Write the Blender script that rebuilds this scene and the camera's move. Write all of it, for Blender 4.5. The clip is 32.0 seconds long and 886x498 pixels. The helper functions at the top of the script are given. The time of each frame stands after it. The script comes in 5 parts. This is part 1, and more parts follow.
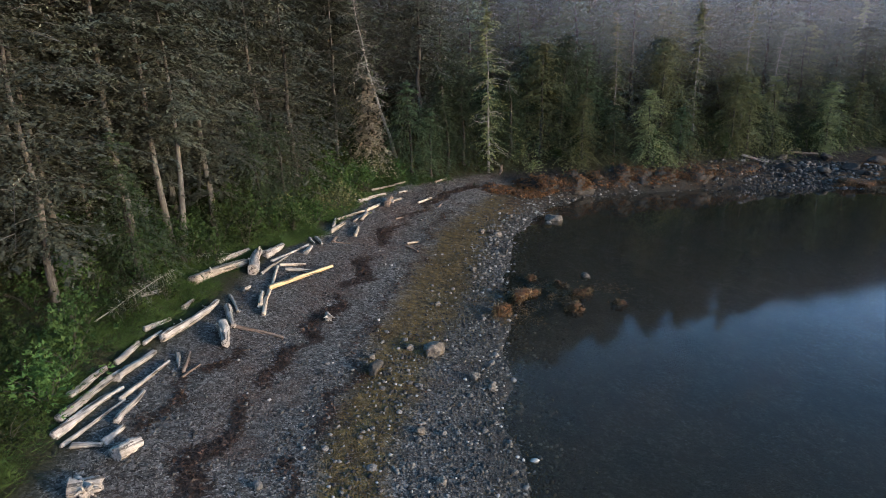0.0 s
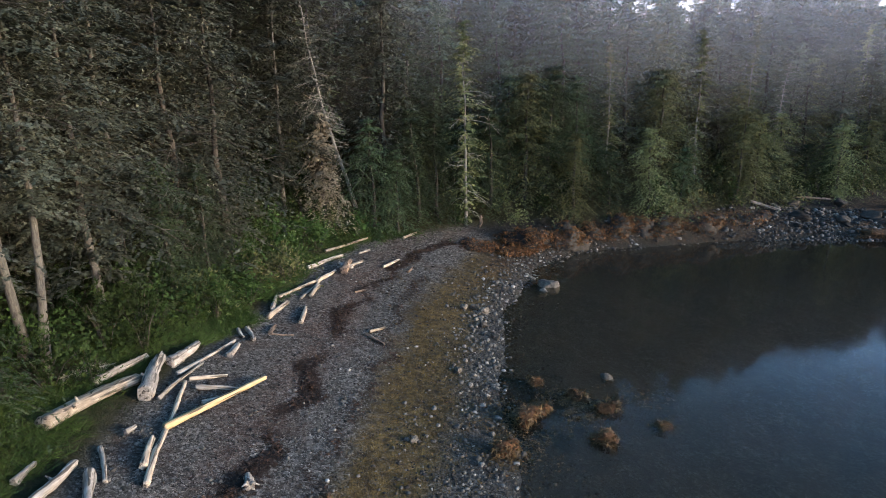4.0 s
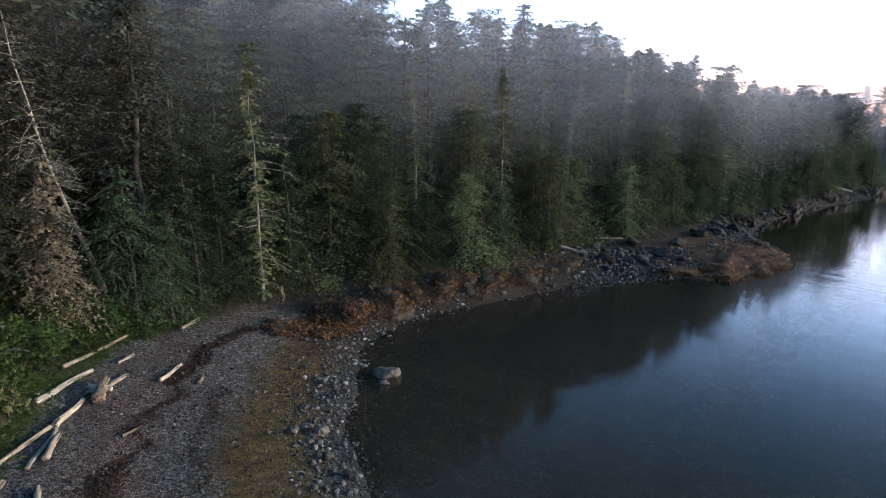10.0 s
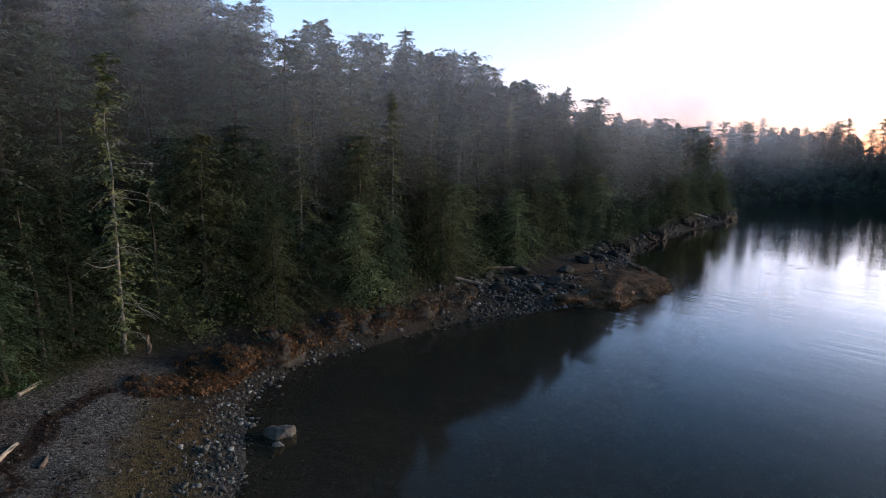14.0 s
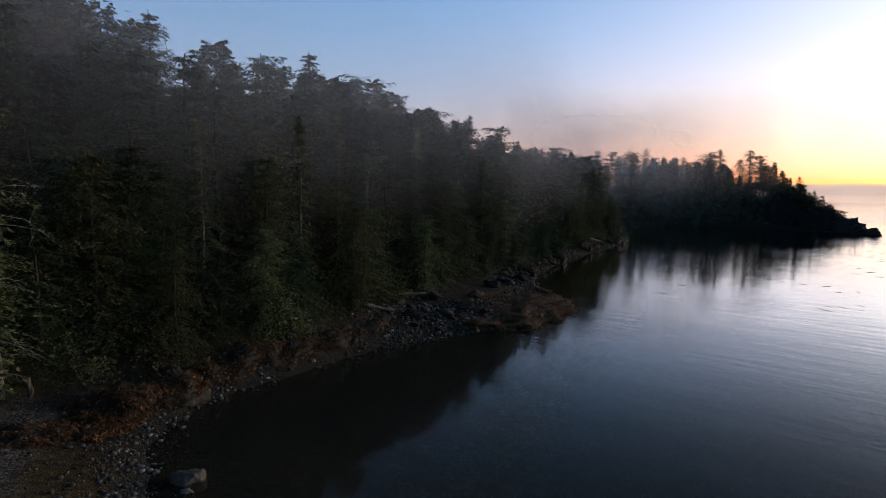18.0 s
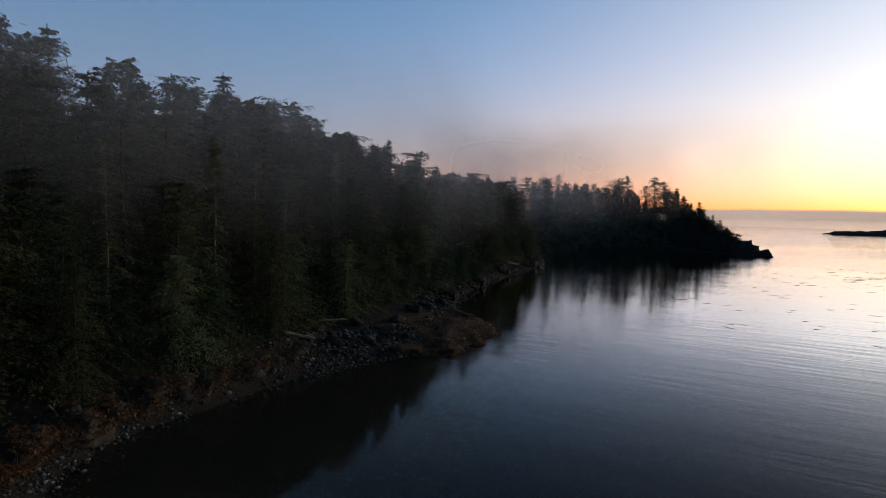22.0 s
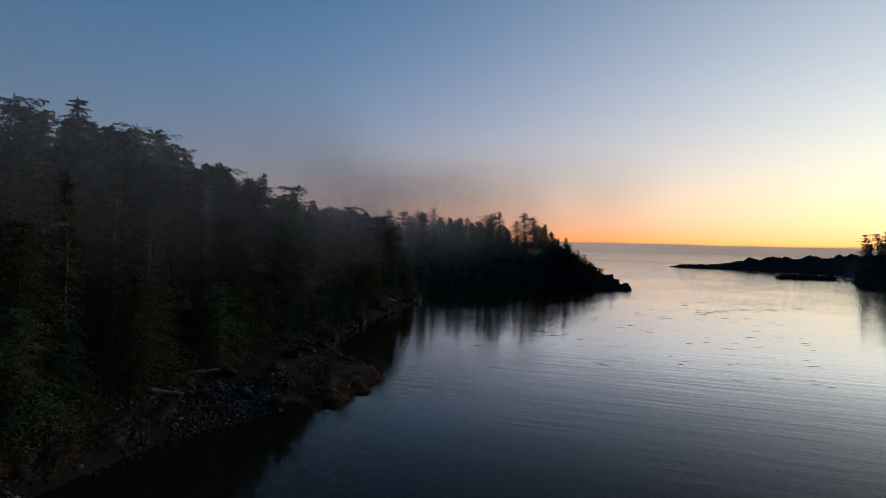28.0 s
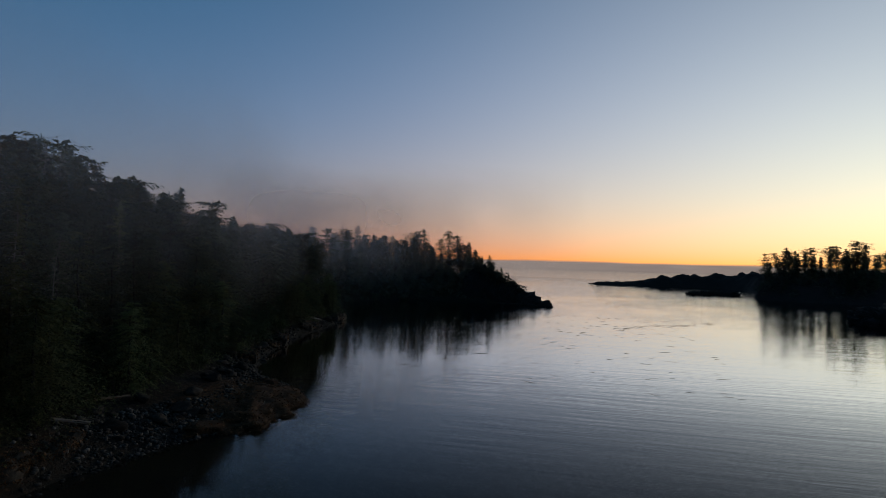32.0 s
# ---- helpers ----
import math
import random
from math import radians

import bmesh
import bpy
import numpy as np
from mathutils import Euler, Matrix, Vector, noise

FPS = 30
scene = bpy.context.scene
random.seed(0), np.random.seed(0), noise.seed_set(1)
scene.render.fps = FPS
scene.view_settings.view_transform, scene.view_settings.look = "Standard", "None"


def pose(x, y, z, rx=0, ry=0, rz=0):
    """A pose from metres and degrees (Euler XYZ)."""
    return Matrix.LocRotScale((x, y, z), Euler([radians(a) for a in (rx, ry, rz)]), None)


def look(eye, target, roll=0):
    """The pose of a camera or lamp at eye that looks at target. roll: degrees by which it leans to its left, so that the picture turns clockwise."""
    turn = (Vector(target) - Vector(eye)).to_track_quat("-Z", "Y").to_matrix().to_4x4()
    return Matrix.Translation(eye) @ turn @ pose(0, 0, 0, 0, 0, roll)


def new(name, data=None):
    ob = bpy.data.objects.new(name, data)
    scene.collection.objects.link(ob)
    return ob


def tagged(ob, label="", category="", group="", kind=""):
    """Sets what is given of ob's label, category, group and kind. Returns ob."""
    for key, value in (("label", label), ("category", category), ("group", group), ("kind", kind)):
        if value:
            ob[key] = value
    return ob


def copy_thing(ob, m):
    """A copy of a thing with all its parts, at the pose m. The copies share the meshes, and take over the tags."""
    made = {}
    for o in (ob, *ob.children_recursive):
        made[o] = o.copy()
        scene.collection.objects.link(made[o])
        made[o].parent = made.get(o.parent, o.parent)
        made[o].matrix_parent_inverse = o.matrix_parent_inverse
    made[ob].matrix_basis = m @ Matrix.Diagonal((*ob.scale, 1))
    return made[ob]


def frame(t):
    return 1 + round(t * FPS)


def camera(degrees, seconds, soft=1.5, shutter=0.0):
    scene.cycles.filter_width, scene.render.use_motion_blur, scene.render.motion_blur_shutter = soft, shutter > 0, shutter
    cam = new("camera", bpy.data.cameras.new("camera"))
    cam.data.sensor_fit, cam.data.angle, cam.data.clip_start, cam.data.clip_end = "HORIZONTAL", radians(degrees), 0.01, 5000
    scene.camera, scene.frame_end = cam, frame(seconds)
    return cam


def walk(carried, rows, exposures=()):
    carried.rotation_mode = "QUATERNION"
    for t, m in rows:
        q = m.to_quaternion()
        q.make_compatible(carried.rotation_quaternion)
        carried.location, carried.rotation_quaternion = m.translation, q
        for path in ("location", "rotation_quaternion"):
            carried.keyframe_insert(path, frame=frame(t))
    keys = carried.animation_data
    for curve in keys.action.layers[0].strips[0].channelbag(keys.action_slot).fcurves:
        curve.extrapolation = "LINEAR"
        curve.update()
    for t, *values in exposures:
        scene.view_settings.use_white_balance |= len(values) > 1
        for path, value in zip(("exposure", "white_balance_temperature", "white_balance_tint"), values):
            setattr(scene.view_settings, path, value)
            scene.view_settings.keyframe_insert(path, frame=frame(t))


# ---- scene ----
# ---------------------------------------------------------------- camera
cam = camera(69.1, 32.0, soft=0.45)
PATH = [
    (0, (4.268, 2.643, 11.358), (4.387, 4.553, 10.779), -1.4),
    (1, (4.322, 4.591, 11.405), (4.447, 6.509, 10.85), -1.4),
    (2, (4.323, 6.827, 11.464), (4.465, 8.75, 10.93), -1.2),
    (3, (4.489, 9.058, 11.482), (4.673, 10.983, 10.97), -1.5),
    (3.5, (4.448, 10.343, 11.412), (4.654, 12.268, 10.91), -1.2),
    (5.5, (4.366, 14.148, 11.55), (4.753, 16.052, 11.073), -0.7),
    (6, (4.323, 14.998, 11.483), (4.765, 16.893, 11.019), -0.8),
    (7, (3.83, 16.498, 11.477), (4.408, 18.36, 11.033), -0.5),
    (8, (3.539, 18.08, 11.327), (4.262, 19.896, 10.906), -0.6),
    (9, (3.258, 19.33, 11.41), (4.107, 21.094, 11.004), -0.3),
    (10, (3.439, 20.423, 11.368), (4.398, 22.136, 10.984), -0.3),
    (11, (3.637, 21.458, 11.358), (4.697, 23.114, 10.994), -0.1),
    (12, (3.776, 22.285, 11.439), (4.927, 23.883, 11.093), 0.2),
    (13, (3.863, 23.012, 11.221), (5.085, 24.562, 10.902), 0.1),
    (14, (3.871, 23.417, 11.235), (5.16, 24.917, 10.936), 0.3),
    (14.5, (3.857, 23.627, 11.194), (5.179, 25.1, 10.906), 0.3),
    (16.5, (3.778, 24.099, 11.027), (5.225, 25.458, 10.785), 0.4),
    (17, (3.694, 24.269, 11.001), (5.168, 25.6, 10.77), 0.5),
    (18, (3.62, 24.447, 11.0), (5.137, 25.734, 10.789), 0.5),
    (19, (3.7, 24.527, 10.937), (5.257, 25.769, 10.75), 0.4),
    (20, (3.676, 24.655, 10.996), (5.274, 25.847, 10.828), 0.5),
    (21, (3.68, 24.675, 11.1), (5.315, 25.816, 10.947), 0.6),
    (22, (3.695, 24.823, 10.98), (5.368, 25.911, 10.847), 0.6),
    (23, (3.815, 25.19, 11.075), (5.525, 26.219, 10.959), 0.6),
    (24, (3.939, 25.507, 11.019), (5.684, 26.48, 10.923), 0.5),
    (25, (4.099, 25.691, 11.202), (5.875, 26.608, 11.121), 0.8),
    (25.5, (4.179, 25.954, 11.35), (5.971, 26.841, 11.277), 0.8),
    (27.5, (4.495, 26.503, 11.801), (6.341, 27.271, 11.76), 1.1),
    (28, (4.508, 26.513, 11.853), (6.366, 27.253, 11.82), 1.2),
    (29, (4.487, 26.469, 11.884), (6.366, 27.154, 11.871), 1.2),
    (30, (4.588, 26.669, 11.981), (6.487, 27.297, 11.985), 1.2),
    (31, (4.656, 26.864, 11.992), (6.572, 27.436, 12.014), 1.3),
    (32, (4.696, 26.934, 11.947), (6.628, 27.45, 11.973), 1.4),
]
EXPOSURES = [(0, 4.4, 7600, 14), (6, 4.6, 7500, 14), (8, 4.65, 7300, 13), (10, 4.08, 7400, 13), (13, 3.65, 7500, 14), (15, 2.95, 7500, 15), (17, 2.25, 7800, 14), (19, 2.05, 7900, 13),
             (22, 1.66, 7900, 12), (23, 1.4, 7800, 11), (25, 1.34, 7700, 10), (28, 1.02, 7300, 8), (32, 0.75, 7100, 7)]
walk(cam, [(t, look(eye, target, roll)) for t, eye, target, roll in PATH], EXPOSURES)

# ---------------------------------------------------------------- sky and light
SUN_AZ, SUN_EL = 117.0, 1.4      # clockwise from +y, above the sea
world = bpy.data.worlds.new("dusk_sky")
scene.world = world
world.use_nodes = True
wn, wl = world.node_tree.nodes, world.node_tree.links
sky = wn.new("ShaderNodeTexSky")
sky.sky_type = "NISHITA"
sky.sun_disc = False
sky.sun_elevation = radians(SUN_EL)
sky.sun_rotation = radians(SUN_AZ)
sky.altitude = 0
sky.air_density, sky.dust_density, sky.ozone_density = 1.0, 0.4, 4.0


def wmath(op, a, b=0.0):
    x = wn.new("ShaderNodeMath")
    x.operation = op
    for sock, v in zip(x.inputs, (a, b)):
        if hasattr(v, "is_output"):
            wl.new(v, sock)
        else:
            sock.default_value = v
    return x.outputs[0]


def wmix(blend, fac, a, b):
    x = wn.new("ShaderNodeMix")
    x.data_type, x.blend_type = "RGBA", blend
    for sock, v in ((x.inputs[0], fac), (x.inputs[6], a), (x.inputs[7], b)):
        if hasattr(v, "is_output"):
            wl.new(v, sock)
        else:
            sock.default_value = (*v, 1) if isinstance(v, tuple) else v
    return x.outputs[2]


# damp evening haze over the clear sky: a pale glow round the sun, and a band of warm air low over the horizon
way = wn.new("ShaderNodeTexCoord").outputs["Generated"]
toward = wn.new("ShaderNodeVectorMath")
toward.operation = "DOT_PRODUCT"
_d = Vector((math.sin(radians(SUN_AZ)), math.cos(radians(SUN_AZ)), math.tan(radians(SUN_EL)))).normalized()
toward.inputs[1].default_value = _d
wl.new(way, toward.inputs[0])
near = wmath("MAXIMUM", toward.outputs["Value"], 0.0)
axis_z = wn.new("ShaderNodeSeparateXYZ")
wl.new(way, axis_z.inputs[0])
lift = wmath("MAXIMUM", axis_z.outputs[2], 0.0)
glow = wmath("POWER", near, 5.0)
upper = wmix("MULTIPLY", 1.0, wmath("MAXIMUM", wmath("SUBTRACT", 1.12, wmath("MULTIPLY", lift, 1.15)), 0.25), wmix("ADD", 1.0, wmix("ADD", 1.0, wmix("MULTIPLY", 1.0, sky.outputs[0], (0.34, 0.76, 0.90)), (0.05, 0.46, 0.94)), wmix("MULTIPLY", 1.0, (1.70, 1.55, 1.20), glow)))
low = wmath("POWER", 2.718, wmath("MULTIPLY", lift, -6.2))           # peach haze
band = wmath("POWER", 2.718, wmath("MULTIPLY", lift, -30.0))         # the glowing strip on the horizon
side = wmath("ADD", 0.22, wmath("MULTIPLY", wmath("POWER", near, 3.0), 0.78))
peach = wmix("MULTIPLY", 1.0, wmix("MIX", glow, (5.6, 3.2, 2.8), (5.4, 4.3, 2.9)), side)
flame = wmix("MULTIPLY", 1.0, wmix("MIX", glow, (6.2, 1.7, 0.45), (6.4, 3.0, 0.7)), side)
wl.new(wmix("MIX", wmath("MULTIPLY", band, 0.9), wmix("MIX", wmath("MULTIPLY", low, 0.85), upper, peach), flame), wn["Background"].inputs[0])
wn["Background"].inputs[1].default_value = 0.15

sun = new("sun", bpy.data.lights.new("sun", "SUN"))
sun.data.energy, sun.data.angle, sun.data.color = 0.30, radians(9), (1.0, 0.86, 0.68)
sun.matrix_world = look((_d + Vector((0, 0, 0.1))) * 100, (0, 0, 0))      # the afterglow stands a little above the sea


# ---------------------------------------------------------------- material helpers
class Mat:
    """A node material with short calls for its nodes."""

    def __init__(self, name, rough=0.8, metal=0.0, spec=0.3):
        self.m = bpy.data.materials.new(name)
        self.m.use_nodes = True
        self.n, self.l = self.m.node_tree.nodes, self.m.node_tree.links
        self.b = self.n["Principled BSDF"]
        self.b.inputs["Roughness"].default_value = rough
        self.b.inputs["Metallic"].default_value = metal
        self.b.inputs["Specular IOR Level"].default_value = spec

    def coord(self, which="Object", scale=(1, 1, 1)):
        tc, mp = self.n.new("ShaderNodeTexCoord"), self.n.new("ShaderNodeMapping")
        mp.inputs["Scale"].default_value = scale
        self.l.new(tc.outputs[which], mp.inputs[0])
        return mp.outputs[0]

    def noise(self, vec, scale, detail=4, rough=0.6, out=0, distortion=0.0):
        t = self.n.new("ShaderNodeTexNoise")
        t.inputs["Scale"].default_value, t.inputs["Detail"].default_value = scale, detail
        t.inputs["Roughness"].default_value, t.inputs["Distortion"].default_value = rough, distortion
        self.l.new(vec, t.inputs["Vector"])
        return t.outputs[out]

    def voronoi(self, vec, scale, feature="F1", out="Distance"):
        t = self.n.new("ShaderNodeTexVoronoi")
        t.feature = feature
        t.inputs["Scale"].default_value = scale
        self.l.new(vec, t.inputs["Vector"])
        return t.outputs[out]

    def ramp(self, fac, stops):
        r = self.n.new("ShaderNodeValToRGB")
        e = r.color_ramp.elements
        while len(e) < len(stops):
            e.new(0.5)
        for k, (p, c) in zip(e, stops):
            k.position = p
            k.color = (*c, 1) if isinstance(c, tuple) else (c, c, c, 1)
        self.l.new(fac, r.inputs[0])
        return r.outputs[0]

    def mix(self, fac, a, b, blend="MIX"):
        x = self.n.new("ShaderNodeMix")
        x.data_type, x.blend_type = "RGBA", blend
        for sock, v in ((x.inputs[0], fac), (x.inputs[6], a), (x.inputs[7], b)):
            if hasattr(v, "is_output"):
                self.l.new(v, sock)
            else:
                sock.default_value = (*v, 1) if isinstance(v, tuple) else v
        return x.outputs[2]

    def math(self, op, a, b=0.0):
        x = self.n.new("ShaderNodeMath")
        x.operation = op
        for sock, v in zip(x.inputs, (a, b)):
            if hasattr(v, "is_output"):
                self.l.new(v, sock)
            else:
                sock.default_value = v
        return x.outputs[0]

    def attr(self, name):
        a = self.n.new("ShaderNodeAttribute")
        a.attribute_name = name
        return a.outputs["Fac"]

    def random(self):
        return self.n.new("ShaderNodeObjectInfo").outputs["Random"]

    def island(self):
        return self.n.new("ShaderNodeNewGeometry").outputs["Random Per Island"]

    def colour(self, c):
        if hasattr(c, "is_output"):
            self.l.new(c, self.b.inputs["Base Color"])
        else:
            self.b.inputs["Base Color"].default_value = (*c, 1)
        return self

    def rough(self, r):
        self.l.new(r, self.b.inputs["Roughness"])
        return self

    def bump(self, height, strength=0.5, distance=0.05):
        b = self.n.new("ShaderNodeBump")
        b.inputs["Strength"].default_value, b.inputs["Distance"].default_value = strength, distance
        self.l.new(height, b.inputs["Height"])
        self.l.new(b.outputs[0], self.b.inputs["Normal"])
        return self


def foliage(name, dark, mid, light, tip=None):
    k = Mat(name, 0.75, 0, 0.08)
    bough = k.ramp(k.noise(k.coord("Object"), 1.5, 3, 0.6), [(0.32, 0.0), (0.68, 1.0)])
    c = k.ramp(k.math("ADD", k.math("MULTIPLY", k.island(), 0.42), k.math("MULTIPLY", bough, 0.5)), [(0.0, dark), (0.5, mid), (0.95, light)])
    c = k.mix(k.ramp(k.noise(k.coord("Object"), 0.35, 3), [(0.4, 0.0), (0.7, 0.5)]), c, light)
    hsv = k.n.new("ShaderNodeHueSaturation")
    k.l.new(c, hsv.inputs["Color"])
    k.l.new(k.math("ADD", k.math("MULTIPLY", k.random(), 0.035), 0.482), hsv.inputs["Hue"])
    k.l.new(k.math("ADD", k.math("MULTIPLY", k.random(), 0.9), 0.55), hsv.inputs["Value"])
    k.colour(hsv.outputs[0])
    # light through the thin sprays
    tr, add = k.n.new("ShaderNodeBsdfTranslucent"), k.n.new("ShaderNodeMixShader")
    add.inputs[0].default_value = 0.14
    k.l.new(hsv.outputs[0], tr.inputs[0])
    k.l.new(k.b.outputs[0], add.inputs[1])
    k.l.new(tr.outputs[0], add.inputs[2])
    k.l.new(add.outputs[0], k.n["Material Output"].inputs[0])
    return k.m


# ---------------------------------------------------------------- materials
M_SPRUCE = foliage("spruce_needles", (0.021, 0.031, 0.020), (0.058, 0.074, 0.046), (0.128, 0.142, 0.084))
M_HEMLOCK = foliage("hemlock_needles", (0.024, 0.034, 0.016), (0.080, 0.094, 0.042), (0.200, 0.200, 0.090))
M_DUSKY = foliage("dusky_spruce_needles", (0.015, 0.019, 0.0135), (0.040, 0.047, 0.034), (0.095, 0.100, 0.074))
M_DEEP = foliage("deep_green_needles", (0.010, 0.019, 0.010), (0.030, 0.047, 0.025), (0.078, 0.100, 0.050))
M_RUSTY = foliage("rusty_needles", (0.085, 0.072, 0.048), (0.215, 0.188, 0.130), (0.36, 0.33, 0.24))
M_SALAL = foliage("salal_leaves", (0.006, 0.012, 0.004), (0.015, 0.028, 0.009), (0.040, 0.062, 0.017))
M_GRASSY = foliage("beach_grass_blades", (0.010, 0.023, 0.007), (0.026, 0.052, 0.015), (0.068, 0.108, 0.032))
M_LICHEN = foliage("hanging_lichen", (0.06, 0.065, 0.045), (0.12, 0.125, 0.09), (0.19, 0.195, 0.145))


def bark(name, dark, light):
    k = Mat(name, 0.9)
    v = k.coord("Object", (1, 1, 0.22))
    a = k.noise(v, 14, 6, 0.7)
    b = k.noise(k.coord("Object"), 1.3, 3)
    c = k.mix(k.ramp(a, [(0.3, 0.0), (0.7, 1.0)]), dark, light)
    c = k.mix(k.ramp(b, [(0.5, 0.0), (0.75, 0.4)]), c, (0.12, 0.125, 0.10))
    return k.colour(c).bump(a, 0.7, 0.04).m


M_BARK = bark("conifer_bark", (0.018, 0.015, 0.012), (0.055, 0.048, 0.040))
M_PALEBARK = bark("lichened_bark", (0.024, 0.021, 0.018), (0.105, 0.098, 0.084))
M_SNAG = bark("weathered_dead_wood", (0.085, 0.08, 0.068), (0.25, 0.24, 0.21))


def driftwood(name, dark, mid, light):
    k = Mat(name, 0.85)
    v = k.coord("Object", (1, 0.08, 1))
    a = k.noise(v, 22, 6, 0.7)
    b = k.noise(k.coord("Object"), 1.7, 4)
    c = k.ramp(a, [(0.25, dark), (0.5, mid), (0.75, light)])
    c = k.mix(k.ramp(b, [(0.4, 0.0), (0.75, 0.75)]), c, dark)
    crack = k.noise(k.coord("Object", (1, 0.05, 1)), 9, 3, 0.5)
    c = k.mix(k.ramp(crack, [(0.38, 0.9), (0.46, 0.0)]), c, (0.03, 0.026, 0.022))
    hsv = k.n.new("ShaderNodeHueSaturation")
    k.l.new(c, hsv.inputs["Color"])
    k.l.new(k.math("ADD", k.math("MULTIPLY", k.random(), 0.5), 0.72), hsv.inputs["Value"])
    return k.colour(hsv.outputs[0]).bump(a, 0.6, 0.02).m


M_DRIFT_GREY = driftwood("silver_driftwood", (0.075, 0.065, 0.055), (0.27, 0.24, 0.21), (0.45, 0.415, 0.37))
M_DRIFT_TAN = driftwood("tan_driftwood", (0.11, 0.085, 0.065), (0.34, 0.28, 0.215), (0.53, 0.46, 0.37))
M_DRIFT_BROWN = driftwood("brown_driftwood", (0.05, 0.035, 0.025), (0.16, 0.11, 0.08), (0.30, 0.23, 0.18))
M_TIMBER = driftwood("yellow_sawn_timber", (0.34, 0.23, 0.12), (0.50, 0.36, 0.20), (0.60, 0.46, 0.28))


def rock(name, dark, mid, light, weed=0.0):
    k = Mat(name, 0.88, 0, 0.12)
    v = k.coord("Object")
    a, b = k.noise(v, 3.0, 8, 0.65), k.noise(v, 26, 4, 0.7)
    c = k.ramp(a, [(0.3, dark), (0.5, mid), (0.72, light)])
    c = k.mix(0.35, c, k.ramp(b, [(0.3, dark), (0.7, light)]))
    hsv = k.n.new("ShaderNodeHueSaturation")
    k.l.new(c, hsv.inputs["Color"])
    k.l.new(k.math("ADD", k.math("MULTIPLY", k.random(), 0.9), 0.5), hsv.inputs["Value"])
    return k.colour(hsv.outputs[0]).bump(k.math("ADD", a, k.math("MULTIPLY", b, 0.4)), 0.6, 0.08).m


M_BOULDER = rock("weathered_boulder", (0.024, 0.021, 0.017), (0.072, 0.063, 0.052), (0.21, 0.185, 0.155))
M_COBBLE = rock("beach_cobble", (0.026, 0.024, 0.021), (0.080, 0.075, 0.068), (0.21, 0.20, 0.185))
M_REEF = rock("weed_stained_reef_rock", (0.014, 0.008, 0.005), (0.045, 0.021, 0.010), (0.085, 0.040, 0.018))
M_DARKROCK = rock("dark_shore_rock", (0.007, 0.0062, 0.0052), (0.021, 0.0188, 0.016), (0.054, 0.049, 0.043))
M_ISLEROCK = rock("sea_rock", (0.007, 0.007, 0.0065), (0.017, 0.016, 0.015), (0.035, 0.033, 0.031))


def weed(name, dark, mid, light):
    k = Mat(name, 0.6, 0, 0.2)
    c = k.ramp(k.island(), [(0.0, dark), (0.5, mid), (1.0, light)])
    return k.colour(c).m


M_WRACK = weed("dark_seaweed_wrack", (0.010, 0.007, 0.005), (0.032, 0.018, 0.012), (0.075, 0.038, 0.023))
M_ROCKWEED = weed("orange_brown_rockweed", (0.022, 0.010, 0.004), (0.082, 0.035, 0.012), (0.165, 0.072, 0.023))
M_OLIVEWEED = weed("olive_rockweed", (0.018, 0.012, 0.004), (0.05, 0.032, 0.009), (0.095, 0.062, 0.018))
M_DARKWEED = weed("dark_wet_rockweed", (0.018, 0.010, 0.004), (0.058, 0.034, 0.013), (0.115, 0.066, 0.025))
M_KELP = weed("floating_kelp", (0.01, 0.008, 0.004), (0.03, 0.022, 0.01), (0.05, 0.04, 0.015))

_k = Mat("pebbles", 0.85, 0, 0.1)
_c = _k.ramp(_k.island(), [(0.0, (0.014, 0.014, 0.014)), (0.4, (0.032, 0.030, 0.028)), (0.75, (0.064, 0.061, 0.056)), (0.93, (0.13, 0.122, 0.11)), (1.0, (0.27, 0.26, 0.24))])
M_PEBBLE = _k.colour(_c).m

_k = Mat("broken_shore_stone", 0.8)
_c = _k.ramp(_k.island(), [(0.0, (0.008, 0.007, 0.006)), (0.5, (0.024, 0.022, 0.019)), (0.85, (0.055, 0.050, 0.044)), (1.0, (0.13, 0.122, 0.11))])
M_SHORESTONE = _k.colour(_c).m

_k = Mat("bank_cobbles", 0.8, 0, 0.2)
_c = _k.ramp(_k.island(), [(0.0, (0.020, 0.018, 0.015)), (0.5, (0.058, 0.054, 0.047)), (0.85, (0.125, 0.12, 0.11)), (1.0, (0.29, 0.28, 0.26))])
_c = _k.mix(_k.ramp(_k.noise(_k.coord("Object"), 14, 5, 0.7), [(0.35, 0.55), (0.65, 0.0)]), _c, (0.03, 0.027, 0.023))
M_BANKSTONE = _k.colour(_c).m

# ground: gravel beach, weedy tide zone, forest floor
_k = Mat("ground_surface", 0.9, 0, 0.1)
_v = _k.coord("Object")
_wv = _n0 = _k.n.new("ShaderNodeVectorMath")
_wv.operation = "MULTIPLY_ADD"
_k.l.new(_k.noise(_v, 2.2, 4, 0.7, 1), _wv.inputs[0])
_wv.inputs[1].default_value = (0.35, 0.35, 0.35)
_k.l.new(_v, _wv.inputs[2])
_wv = _wv.outputs[0]
_peb = _k.voronoi(_wv, 11.0, "F1", "Color")
_pd = _k.voronoi(_wv, 19.0, "F1", "Distance")
_peb2 = _k.voronoi(_wv, 27.0, "F1", "Color")
_bw = _k.n.new("ShaderNodeSeparateColor")
_k.l.new(_peb, _bw.inputs[0])
_bw2 = _k.n.new("ShaderNodeSeparateColor")
_k.l.new(_peb2, _bw2.inputs[0])
